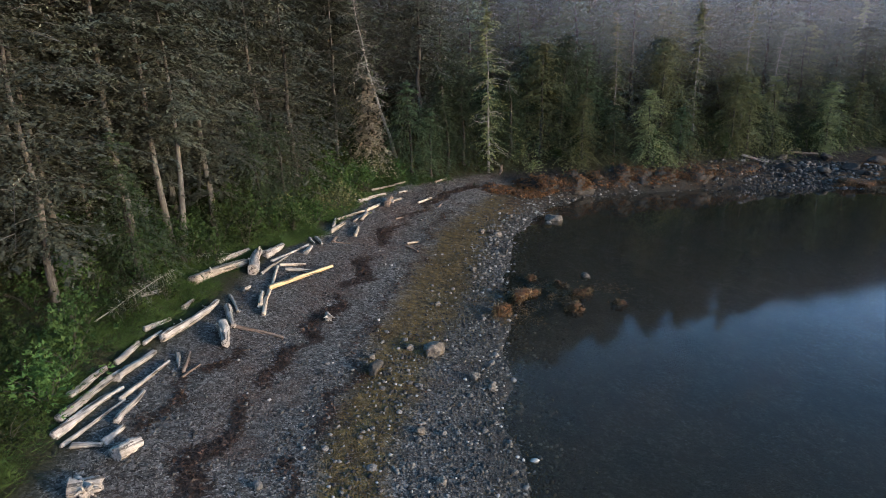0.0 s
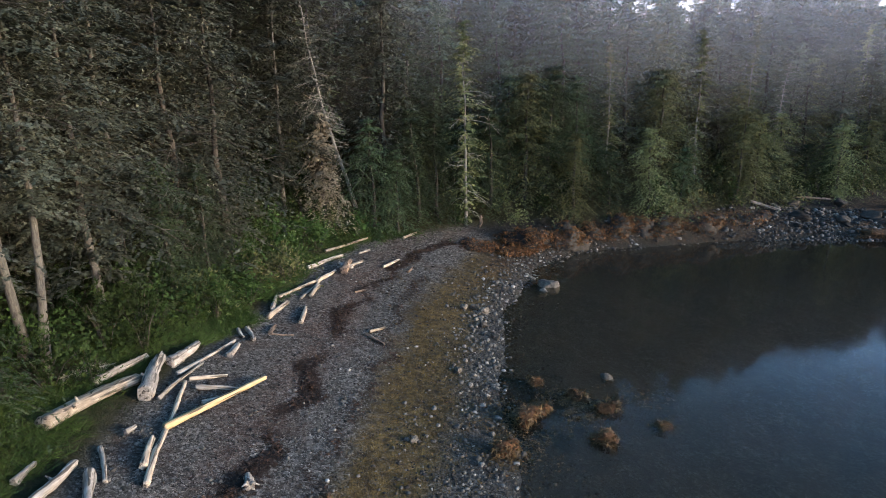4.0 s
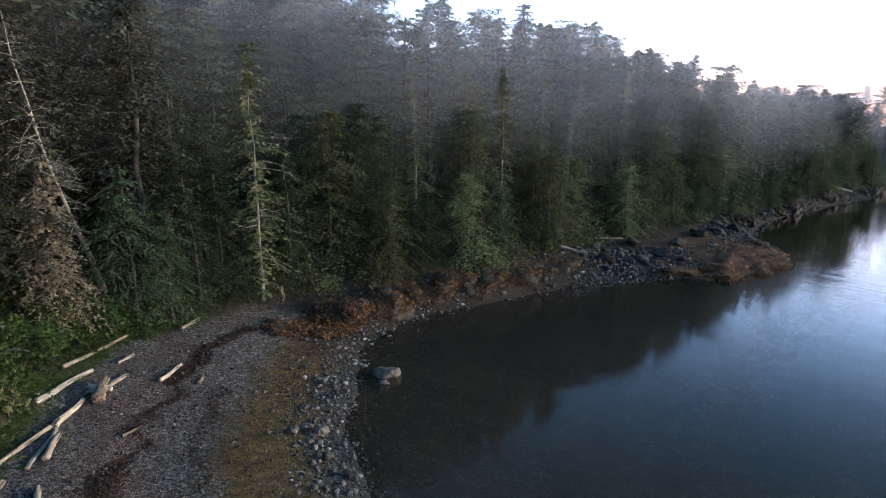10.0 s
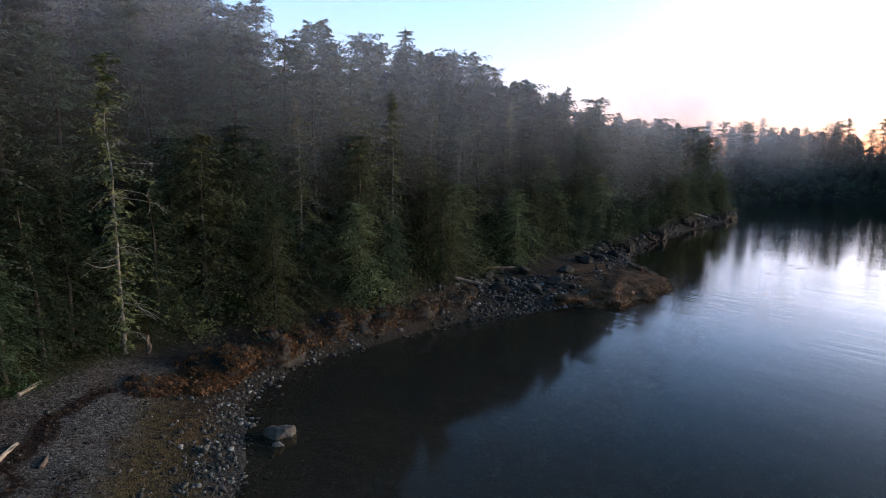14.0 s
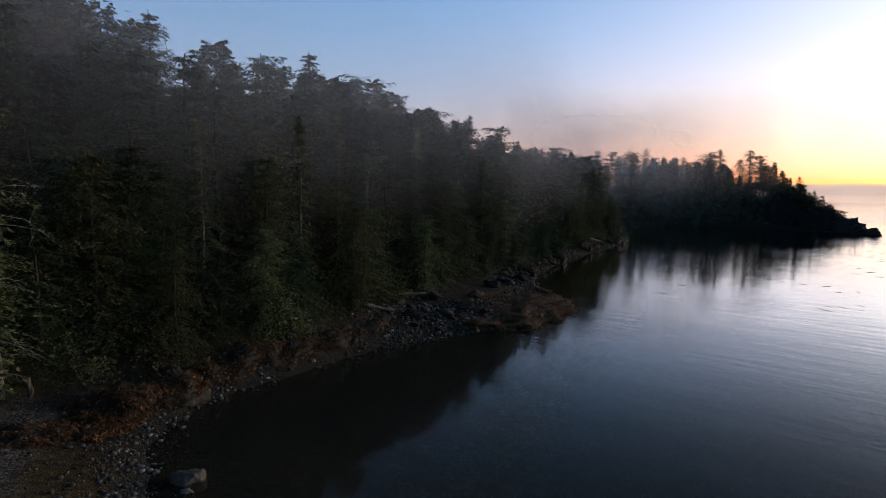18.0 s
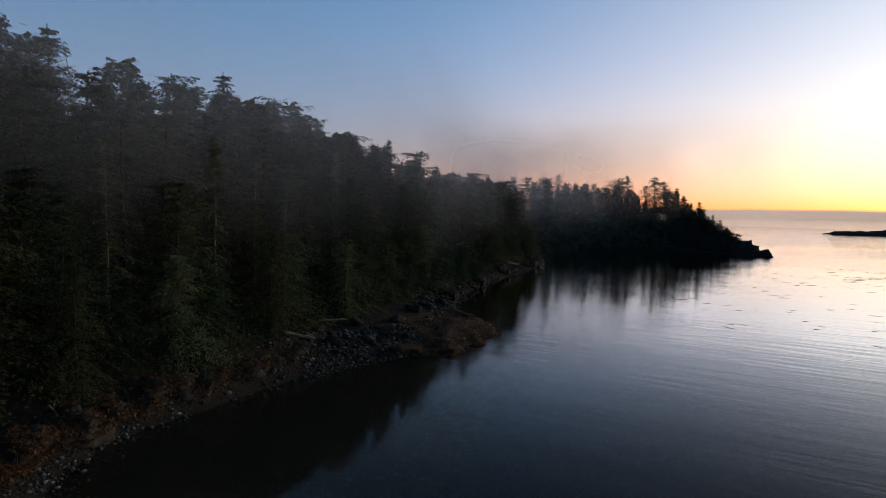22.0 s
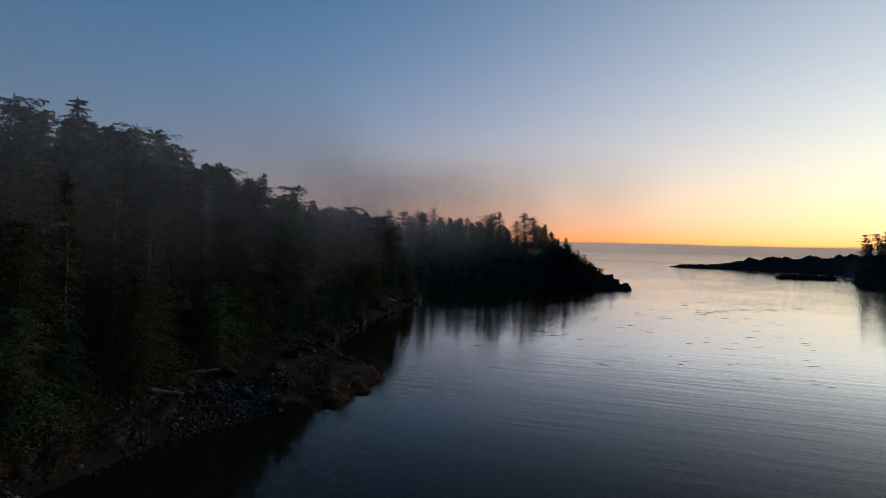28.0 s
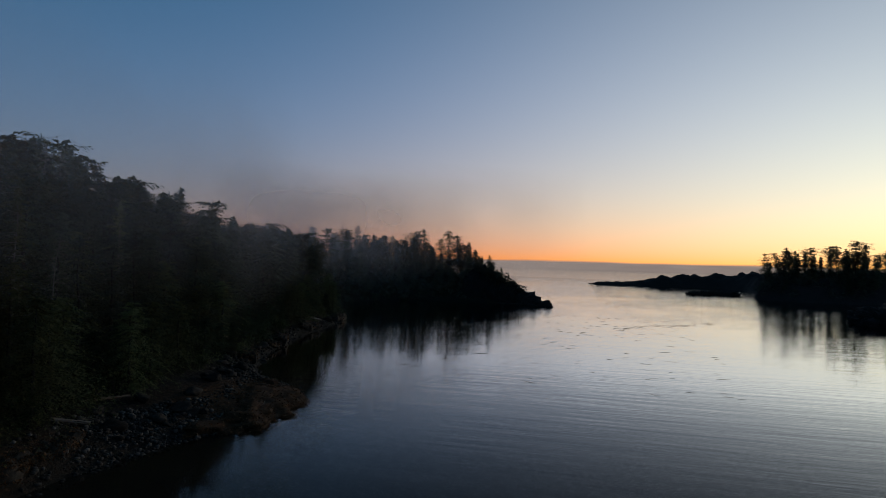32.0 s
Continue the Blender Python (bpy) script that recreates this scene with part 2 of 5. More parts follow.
_grav = _k.mix(0.5, _k.ramp(_bw.outputs[0], [(0.0, (0.007, 0.0068, 0.0066)), (0.6, (0.084, 0.082, 0.079)), (1.0, (0.27, 0.26, 0.25))]),
               _k.ramp(_bw2.outputs[0], [(0.0, (0.008, 0.0078, 0.0076)), (0.7, (0.090, 0.087, 0.083)), (0.9, (0.19, 0.182, 0.172)), (1.0, (0.40, 0.385, 0.36))]))
_n1, _n2 = _k.noise(_v, 0.55, 5, 0.6), _k.noise(_v, 3.0, 5, 0.65)
_grav = _k.mix(_k.ramp(_n1, [(0.48, 0.0), (0.72, 0.55)]), _grav, _k.ramp(_n2, [(0.35, (0.035, 0.022, 0.017)), (0.7, (0.13, 0.075, 0.055))]))
_olive = _k.ramp(_n2, [(0.3, (0.020, 0.013, 0.006)), (0.5, (0.085, 0.056, 0.018)), (0.75, (0.175, 0.120, 0.038))])
_grav = _k.mix(_k.math("MULTIPLY", _k.attr("ruddy"), _k.ramp(_k.noise(_v, 5.0, 5, 0.7), [(0.35, 0.15), (0.65, 0.85)])), _grav, _k.ramp(_bw2.outputs[0], [(0.0, (0.03, 0.014, 0.010)), (0.6, (0.11, 0.058, 0.042)), (1.0, (0.27, 0.19, 0.15))]))
_tide = _k.attr("tide")
_sum = _k.math("ADD", _tide, _k.math("MULTIPLY", _k.math("SUBTRACT", _n1, 0.5), 1.1))
_g2 = _k.mix(_k.math("MULTIPLY", _k.ramp(_sum, [(0.25, 0.0), (0.7, 1.0)]), _k.ramp(_bw2.outputs[1], [(0.2, 1.0), (0.8, 0.65)])), _grav, _olive)
_g2 = _k.mix(_k.attr("rocky"), _g2, _k.ramp(_n2, [(0.3, (0.009, 0.0085, 0.008)), (0.55, (0.026, 0.024, 0.022)), (0.8, (0.06, 0.057, 0.054))]))
_g2 = _k.mix(_k.math("MULTIPLY", _k.attr("reef"), _k.ramp(_n2, [(0.35, 0.3), (0.6, 1.0)])), _g2, _k.ramp(_n2, [(0.35, (0.04, 0.02, 0.009)), (0.7, (0.13, 0.06, 0.02))]))
_g2 = _k.mix(_k.ramp(_k.math("ADD", _k.attr("wrack"), _k.math("MULTIPLY", _k.math("SUBTRACT", _k.noise(_v, 6.0, 6, 0.75), 0.5), 2.6)), [(0.4, 0.0), (0.62, 0.9)]), _g2, _k.ramp(_n2, [(0.35, (0.010, 0.006, 0.005)), (0.7, (0.036, 0.019, 0.013))]))
_g2 = _k.mix(0.10, _g2, (0.012, 0.0125, 0.012))
_wet = _k.mix(_k.math("MULTIPLY", _k.attr("wet"), _k.ramp(_k.noise(_v, 1.4, 6, 0.7), [(0.35, 1.0), (0.65, 0.35)])), _g2, (0.03, 0.029, 0.024))
_floor = _k.ramp(_n2, [(0.3, (0.012, 0.014, 0.007)), (0.55, (0.028, 0.028, 0.014)), (0.8, (0.05, 0.045, 0.025))])
_k.colour(_k.mix(_k.attr("forest"), _wet, _floor))
_k.bump(_k.math("ADD", _k.math("MULTIPLY", _pd, -0.8), _k.math("ADD", _n2, _k.math("ADD", _k.noise(_v, 9.0, 6, 0.75), _k.math("MULTIPLY", _k.noise(_v, 4.5, 3, 0.6), 1.6)))), 1.0, 0.12)
M_GROUND = _k.m

# water: clear film over a dark bed, with small wind ripples
_k = Mat("sea_water")
_n = _k.n
_n.remove(_k.b)
_v1 = _k.coord("Object", (1.0, 1.0, 1.0))
_w1 = _k.noise(_v1, 0.8, 2, 0.5)
_w2 = _k.noise(_v1, 2.6, 2, 0.55)
_rot = _n.new("ShaderNodeMapping")
_rot.inputs["Rotation"].default_value = (0, 0, radians(14))
_rot.inputs["Scale"].default_value = (1.0, 0.10, 1.0)
_k.l.new(_v1, _rot.inputs[0])
_w4 = _k.noise(_rot.outputs[0], 0.9, 2, 0.55)
_w3 = _k.noise(_v1, 0.035, 2, 0.5)
_amp = _k.ramp(_w3, [(0.35, 0.4), (0.7, 1.0)])
_sx = _n.new("ShaderNodeSeparateXYZ")      # the open channel is livelier than the cove
_k.l.new(_v1, _sx.inputs[0])
_w5 = _k.noise(_rot.outputs[0], 0.28, 3, 0.5)
_w6 = _k.noise(_rot.outputs[0], 3.2, 2, 0.6)
_rot2 = _n.new("ShaderNodeMapping")
_rot2.inputs["Rotation"].default_value = (0, 0, radians(22))
_rot2.inputs["Scale"].default_value = (1.0, 0.3, 1.0)
_k.l.new(_v1, _rot2.inputs[0])
_w7 = _k.noise(_rot2.outputs[0], 7.5, 2, 0.5)
_h = _k.math("ADD", _k.math("ADD", _k.math("MULTIPLY", _w1, 0.16), _k.math("MULTIPLY", _w2, 0.07)), _k.math("MULTIPLY", _k.math("ADD", _k.math("ADD", _k.math("MULTIPLY", _w6, 1.1), _k.math("MULTIPLY", _w7, 0.5)), _k.math("ADD", _k.math("MULTIPLY", _w4, 2.8), _k.math("MULTIPLY", _w5, 3.5))), _k.ramp(_k.math("DIVIDE", _sx.outputs[0], 300.0), [(0.047, 0.13), (0.13, 0.36), (0.30, 0.38), (0.75, 1.0)])))
_bp = _n.new("ShaderNodeBump")
_bp.inputs["Distance"].default_value = 0.025
_k.l.new(_amp, _bp.inputs["Strength"])
_k.l.new(_h, _bp.inputs["Height"])
_gl, _tp, _fr, _mx = _n.new("ShaderNodeBsdfGlossy"), _n.new("ShaderNodeBsdfTransparent"), _n.new("ShaderNodeFresnel"), _n.new("ShaderNodeMixShader")
_gl.inputs["Roughness"].default_value = 0.004
_tp.inputs[0].default_value = (0.58, 0.60, 0.54, 1)
_fr.inputs["IOR"].default_value = 1.34
_k.l.new(_bp.outputs[0], _gl.inputs["Normal"])
_k.l.new(_bp.outputs[0], _fr.inputs["Normal"])
_k.l.new(_k.math("MINIMUM", _k.math("MULTIPLY", _k.math("POWER", _fr.outputs[0], 2.4), 10.5), 1.0), _mx.inputs[0])
_body, _deep = _n.new("ShaderNodeBsdfDiffuse"), _n.new("ShaderNodeMixShader")      # light scattered back by the murky water itself
_body.inputs[0].default_value = (0.024, 0.027, 0.024, 1)
_deep.inputs[0].default_value = 0.42
_k.l.new(_tp.outputs[0], _deep.inputs[1])
_k.l.new(_body.outputs[0], _deep.inputs[2])
_k.l.new(_deep.outputs[0], _mx.inputs[1])
_k.l.new(_gl.outputs[0], _mx.inputs[2])
_k.l.new(_mx.outputs[0], _n["Material Output"].inputs[0])
M_WATER = _k.m


# ---------------------------------------------------------------- mesh helpers
def mesh(name, verts, faces, mat, smooth=False):
    """A mesh from arrays; faces are an (n, 3) or (n, 4) array, or a list of tuples."""
    me = bpy.data.meshes.new(name)
    verts = np.asarray(verts, np.float32)
    if isinstance(faces, np.ndarray):
        k = faces.shape[1]
        me.vertices.add(len(verts))
        me.vertices.foreach_set("co", verts.ravel())
        me.loops.add(faces.size)
        me.loops.foreach_set("vertex_index", faces.astype(np.int32).ravel())
        me.polygons.add(len(faces))
        me.polygons.foreach_set("loop_start", np.arange(0, faces.size, k, dtype=np.int32))
        me.update(calc_edges=True)
    else:
        me.from_pydata([tuple(v) for v in verts.tolist()], [], faces)
    me.materials.append(mat)
    if smooth:
        me.polygons.foreach_set("use_smooth", np.ones(len(me.polygons), bool))
    me.update()
    return me


def part(name, me, parent, label=""):
    ob = new(name, me)
    ob.parent = parent
    return tagged(ob, label)


def join(pieces):
    """Several (verts, faces) of one face size as one."""
    vs, fs, n = [], [], 0
    for v, f in pieces:
        vs.append(v)
        fs.append(f + n)
        n += len(v)
    return np.concatenate(vs), np.concatenate(fs)


def tube(points, radii, sides=6, cap=True):
    """A tapered round bar along a line of points: quads, with end caps of quads folded to the middle."""
    p = np.asarray(points, float)
    r = np.asarray(radii, float)
    t = np.gradient(p, axis=0)
    t /= np.linalg.norm(t, axis=1)[:, None] + 1e-9
    ref = np.where(np.abs(t[:, 2:3]) > 0.9, [[1.0, 0, 0]], [[0, 0, 1.0]])
    u = np.cross(t, ref)
    u /= np.linalg.norm(u, axis=1)[:, None] + 1e-9
    w = np.cross(t, u)
    a = np.linspace(0, 2 * math.pi, sides, endpoint=False)
    ring = u[:, None] * np.cos(a)[None, :, None] + w[:, None] * np.sin(a)[None, :, None]
    v = (p[:, None] + ring * r[:, None, None]).reshape(-1, 3)
    n = len(p)
    i, j = np.meshgrid(np.arange(n - 1), np.arange(sides), indexing="ij")
    k = (j + 1) % sides
    f = np.stack([i * sides + j, i * sides + k, (i + 1) * sides + k, (i + 1) * sides + j], -1).reshape(-1, 4)
    if cap:
        c = len(v)
        v = np.concatenate([v, p[[0, -1]]])
        m = np.arange(0, sides, 2)
        a0 = np.stack([np.full(len(m), c), (m + 2) % sides, m + 1, m], -1)
        o = (n - 1) * sides
        a1 = np.stack([np.full(len(m), c + 1), o + m, o + m + 1, o + (m + 2) % sides], -1)
        f = np.concatenate([f, a0, a1])
    return v, f


# ---------------------------------------------------------------- the lie of the land
SHORE = [(6.5, -120), (6.8, -20), (7.0, 5), (7.3, 17.5), (7.5, 21), (8.2, 26), (9.0, 32), (10.3, 38), (11.7, 43), (13.6, 47), (16.5, 51.5), (19, 53), (24, 54),
         (34, 54.3), (41, 53), (45, 51.7), (50, 51.3), (55, 53.5), (58.5, 56.5), (60, 60), (66, 63.6), (73, 66.5), (81, 69), (92, 71.3), (100, 72),
         (113, 74.5), (117, 77), (124, 81), (140, 90), (158, 91), (172, 84), (180, 72), (179, 58), (174, 48), (170, 42.2), (176, 44), (190, 52),
         (215, 72), (250, 110), (300, 200), (500, 500), (500, 1200), (-900, 1200), (-900, -120)]
VEG = [(-4.5, -120), (-4.5, 16.8), (-4.7, 22), (-3.3, 27.2), (-3.0, 31), (-1.8, 35), (0, 40), (1.2, 46), (4.5, 51.5), (7.8, 53), (12, 55), (16, 55.6),
       (21.5, 55.2), (28, 56), (35, 58), (38.7, 61.5), (46.5, 62.6), (59, 65.2), (66, 67.2), (73, 69.6), (82, 72), (92, 74.6), (114, 77.8), (122, 82.2), (140, 91.2),
       (158, 92.4), (174, 85.4), (182, 73.5), (182.5, 62), (181, 54), (190, 58), (210, 78), (245, 118), (290, 210), (480, 520), (480, 1180), (-890, 1180), (-890, -120)]


def signed(x, y, poly):
    """Distance to a closed outline, positive inside."""
    x, y = np.asarray(x, float), np.asarray(y, float)
    best = np.full(x.shape, 1e9)
    inside = np.zeros(x.shape, bool)
    for (ax, ay), (bx, by) in zip(poly, poly[1:] + poly[:1]):
        dx, dy = bx - ax, by - ay
        t = np.clip(((x - ax) * dx + (y - ay) * dy) / (dx * dx + dy * dy), 0, 1)
        best = np.minimum(best, np.hypot(x - ax - t * dx, y - ay - t * dy))
        cross = ((ay > y) != (by > y)) & (x < (bx - ax) * (y - ay) / ((by - ay) or 1e-9) + ax)
        inside ^= cross
    return np.where(inside, best, -best)


def wobble(x, y, size, seed=0.0):
    """Cheap smooth noise from a few crossed waves, about -1 to 1."""
    x, y = x / size + seed * 3.1, y / size + seed * 1.7
    return (np.sin(x * 1.7 + 1.3 * np.sin(y * 1.1 + seed)) + np.sin(y * 1.9 + 1.1 * np.sin(x * 1.3 + 2.0))
            + 0.6 * np.sin((x + y) * 2.7 + 1.0) + 0.5 * np.sin((x - y) * 3.3 + seed)) / 3.1


def height(x, y):
    x, y = np.asarray(x, float), np.asarray(y, float)
    s = signed(x, y, SHORE) + 0.35 * wobble(x, y, 2.2)
    v = signed(x, y, VEG)
    rocky = np.clip((x - 13) / 5, 0, 1)
    beach = np.clip(s / np.maximum(s - v, 0.3), 0, 1)
    z = np.where(s < 0, np.maximum(s * 0.2, -5.0), 1.9 * beach ** 0.9)
    z = z + rocky * np.where((s > 0) & (v < 0), 0.30 * np.abs(wobble(x, y, 0.9)) * np.clip(s, 0, 1), 0)
    z = z + np.where(s > 0, 0.05 * wobble(x, y, 1.3, 2) * (1 - rocky), 0.15 * wobble(x, y, 1.7, 4) * np.clip(-s, 0, 1))
    slope = np.interp(y, [40, 56], [0.28, 0.62])
    cap = np.interp(x, [-40, -5, 20, 43, 60, 75, 90, 98, 115, 150, 180, 230], [15, 15, 15, 11.5, 10.6, 8.6, 5.2, 3.4, 4.2, 9.5, 8.5, 6.0])
    rise = slope * np.maximum(v, 0)
    hill = (np.maximum(rise, 1e-3) ** -4.0 + cap ** -4.0) ** -0.25
    return np.where(v > 0, 1.9 + hill + 0.25 * wobble(x, y, 2.5, 7) * np.clip(v / 2, 0, 1), z)


WRACK_LINES = (((-1.4, 12.0), (-1.1, 17.5), (-0.7, 20.9), (-0.1, 23.2), (0.7, 25.7), (1.1, 28.5), (2.1, 32.2), (2.6, 36.4), (3.8, 41.2), (5.3, 45.1), (7.6, 50.0), (10.5, 52.0)),
               ((-3.3, 18.6), (-2.9, 20.4), (-2.3, 22.6), (-2.0, 23.8)),
               ((1.0, 14.0), (1.3, 18.1), (2.1, 21.3), (2.8, 27.7), (4.9, 34.6), (5.8, 40.8), (7.5, 46.0)))


def wrack_cover(x, y):
    """How thickly cast-up weed lies: 1 along the tide lines, broken and uneven."""
    out = np.zeros(np.shape(x))
    for k, line in enumerate(WRACK_LINES):
        d = np.full(np.shape(x), 1e9)
        xs = x - 0.6 * wobble(y, 0 * y, 0.9, 3 + k)
        for (ax, ay), (bx, by) in zip(line, line[1:]):
            t = np.clip(((xs - ax) * (bx - ax) + (y - ay) * (by - ay)) / ((bx - ax) ** 2 + (by - ay) ** 2), 0, 1)
            d = np.minimum(d, np.hypot(xs - ax - t * (bx - ax), y - ay - t * (by - ay)))
        wide = (0.55, 0.45, 0.41)[k] * (1 + 1.1 * wobble(x, y, 1.3, 8))
        out = np.maximum(out, np.clip(1.2 - d / np.maximum(wide, 0.1), 0, 1) * (1.0, 0.75, 0.6)[k])
    return out * np.clip(1.1 * wobble(x, y, 1.7, 12) + 0.85, 0.25, 1)


def axis(dense, step, out_lo, out_hi, grow=1.12):
    lo, hi = dense
    mid = list(np.arange(lo, hi, step))
    a, d = [], step
    p = hi
    while p < out_hi:
        a.append(p)
        p, d = p + d, min(d * grow, 260)
    b, d, p = [], step, lo - step
    while p > out_lo:
        b.append(p)
        d = min(d * grow, 260)
        p -= d
    return np.array(b[::-1] + mid + a + [out_hi])


gx, gy = axis((-6, 20), 0.27, -4000, 4500, 1.06), axis((8, 57), 0.3, -4000, 4000, 1.06)
X, Y = np.meshgrid(gx, gy, indexing="ij")
Z = height(X, Y)
_nx, _ny = X.shape
_i, _j = np.meshgrid(np.arange(_nx - 1), np.arange(_ny - 1), indexing="ij")
_f = np.stack([_i * _ny + _j, (_i + 1) * _ny + _j, (_i + 1) * _ny + _j + 1, _i * _ny + _j + 1], -1).reshape(-1, 4)
_me = mesh("ground", np.stack([X, Y, Z], -1).reshape(-1, 3), _f, M_GROUND, True)
S, V = signed(X, Y, SHORE).ravel(), signed(X, Y, VEG).ravel()
for _name, _val in (("forest", np.clip(V / 0.8 + 0.6, 0, 1)), ("wet", np.clip((3.0 - S) / 3.4, 0, 0.85)), ("wrack", wrack_cover(X, Y).ravel()),
                    ("ruddy", np.clip(1 - np.abs(X - np.interp(Y, [20, 33, 46, 52], [-1.6, 1.6, 4.4, 8]) - 0.4 * wobble(X, Y, 2.0, 2)) / (1.6 + 0.5 * wobble(X, Y, 1.1, 9)), 0, 1).ravel() * np.interp(Y.ravel(), [14, 24, 34, 46, 52], [0.45, 0.4, 0.9, 0.9, 0.3])),
                    ("tide", np.clip(1 - np.abs(S - np.interp(Y.ravel(), [15, 22, 30, 36, 46], [4.9, 4.2, 3.2, 2.8, 2.4])) / np.interp(Y.ravel(), [15, 22, 30, 46], [1.5, 1.9, 2.8, 2.6]), 0, 1) * 1.15),
                    ("rocky", np.clip((X.ravel() - 11 - 1.5 * wobble(X, Y, 2.0, 3).ravel()) / 2.5, 0, 1) * np.clip((Y.ravel() - 47) / 3, 0, 1)),
                    ("reef", np.clip(1.5 - np.hypot((X.ravel() - 50) / 8.0, (Y.ravel() - 55) / 3.6), 0, 1)
                     + np.clip((X.ravel() - 10) / 2, 0, 1) * np.clip((38 - X.ravel()) / 4, 0, 1) * np.clip(1.6 - np.abs(S - 1.3), 0, 0.45))):
    _a = _me.attributes.new(_name, "FLOAT", "POINT")
    _a.data.foreach_set("value", _val.astype(np.float32))
ground = tagged(new("ground", _me), "grey gravel beach rising to dark forest floor", "ground", kind="structure")

_wx = axis((0, 40), 4.0, -300, 4600, 1.25)
_wy = axis((0, 60), 4.0, -4000, 4000, 1.25)
_WX, _WY = np.meshgrid(_wx, _wy, indexing="ij")
_nx, _ny = _WX.shape
_i, _j = np.meshgrid(np.arange(_nx - 1), np.arange(_ny - 1), indexing="ij")
_f = np.stack([_i * _ny + _j, (_i + 1) * _ny + _j, (_i + 1) * _ny + _j + 1, _i * _ny + _j + 1], -1).reshape(-1, 4)
water = new("water", mesh("water", np.stack([_WX, _WY, 0 * _WX], -1).reshape(-1, 3), _f, M_WATER, True))
water.visible_shadow = False
tagged(water, "calm rippled sea water in a sheltered cove", "water", kind="structure")


# ---------------------------------------------------------------- trees
def sprays(rng, origin, along, length, width, droop, fingers=3):
    """Feathery needle sprays, each of a few thin fingers from one root: origins and directions (n, 3), lengths and widths (n). Triangles."""
    n = len(origin)
    side = np.cross(along, rng.normal(0, 0.4, (n, 3)) + [0, 0, 1.0])
    side /= np.linalg.norm(side, axis=1)[:, None] + 1e-9
    out = []
    for k in range(fingers):
        a = 0.0 if fingers == 1 else (k / (fingers - 1) - 0.5) * 1.5
        way = along * math.cos(a) + side * math.sin(a)
        ln = length * (1.0 if abs(a) < 0.1 else 0.72)
        tip = origin + way * ln[:, None] - [0, 0, 1] * (droop * ln * 0.4)[:, None]
        cross = side * math.cos(a) - along * math.sin(a)
        mid = origin + way * (ln * 0.35)[:, None] - [0, 0, 1] * (droop * ln * 0.08)[:, None]
        out += [np.stack([origin - cross * (width * 0.3)[:, None], mid + cross * width[:, None], tip], 1)] if k % 2 else \
               [np.stack([origin + cross * (width * 0.3)[:, None], tip, mid - cross * width[:, None]], 1)]
    v = np.stack(out, 1).reshape(-1, 3)
    return v, np.arange(len(v)).reshape(-1, 3)


def fronds(rng, c, az, ln, up, sag, twigs, tufts, size, wide):
    """Layered conifer boughs from the points c: flat sprays of drooping twigs on both sides of each limb, each twig a row of short needle tufts. Triangles."""
    n = len(c)
    s = np.clip(np.linspace(0.10, 0.96, twigs)[None] + rng.normal(0, 0.035, (n, twigs)), 0.05, 1.0)
    sg = np.where(np.arange(twigs) % 2, 1.0, -1.0)[None] * np.ones((n, 1))
    half = wide * ln[:, None] * (0.16 + 0.95 * (1 - s) ** 0.75) * np.minimum(1, 0.35 + 2.6 * s) * rng.uniform(0.55, 1.25, (n, twigs))
    out = np.stack([np.cos(az), np.sin(az), 0 * az], -1)[:, None, :]
    side = np.stack([-np.sin(az), np.cos(az), 0 * az], -1)[:, None, :]
    root = c[:, None, :] + out * (s * ln[:, None])[..., None]
    root[..., 2] += (up[:, None] * s - sag[:, None] * s ** 2) * ln[:, None]
    ang = rng.normal(0.9, 0.22, (n, twigs))
    way = out * np.cos(ang)[..., None] + side * (sg * np.sin(ang))[..., None]
    u = np.maximum((np.arange(tufts) + 0.5)[None, None] / tufts + rng.normal(0, 0.08, (n, twigs, tufts)), 0.0)
    o = root[:, :, None, :] + way[:, :, None, :] * (u * half[..., None])[..., None]
    o[..., 2] -= (rng.uniform(0.15, 0.75, (n, twigs))[..., None] * u ** 1.6) * half[..., None]
    o = o + rng.normal(0, 0.18 * size, o.shape)
    k = (n, twigs, tufts)
    a = rng.normal(0, 0.65, k)
    flat = np.cross(way, [0, 0, 1.0])[:, :, None, :]
    d = way[:, :, None, :] * np.cos(a)[..., None] + flat * np.sin(a)[..., None]
    d = d + np.stack([np.zeros(k), np.zeros(k), rng.uniform(-0.65, 0.0, (n, twigs, 1)) + rng.normal(0, 0.12, k)], -1)
    d /= np.linalg.norm(d, axis=-1)[..., None]
    w = np.cross(d, np.array([0, 0, 1.0]) + rng.normal(0, 0.22, (n, twigs, 1, 3)) + rng.normal(0, 0.12, k + (3,)))
    w /= np.linalg.norm(w, axis=-1)[..., None] + 1e-9
    le = (size * rng.uniform(0.6, 1.5, k))[..., None]
    v = np.stack([o - w * le * 0.38 - d * le * 0.3, o + w * le * 0.38 - d * le * 0.3, o + d * le * 0.75], -2).reshape(-1, 3)
    return v, np.arange(len(v)).reshape(-1, 3)


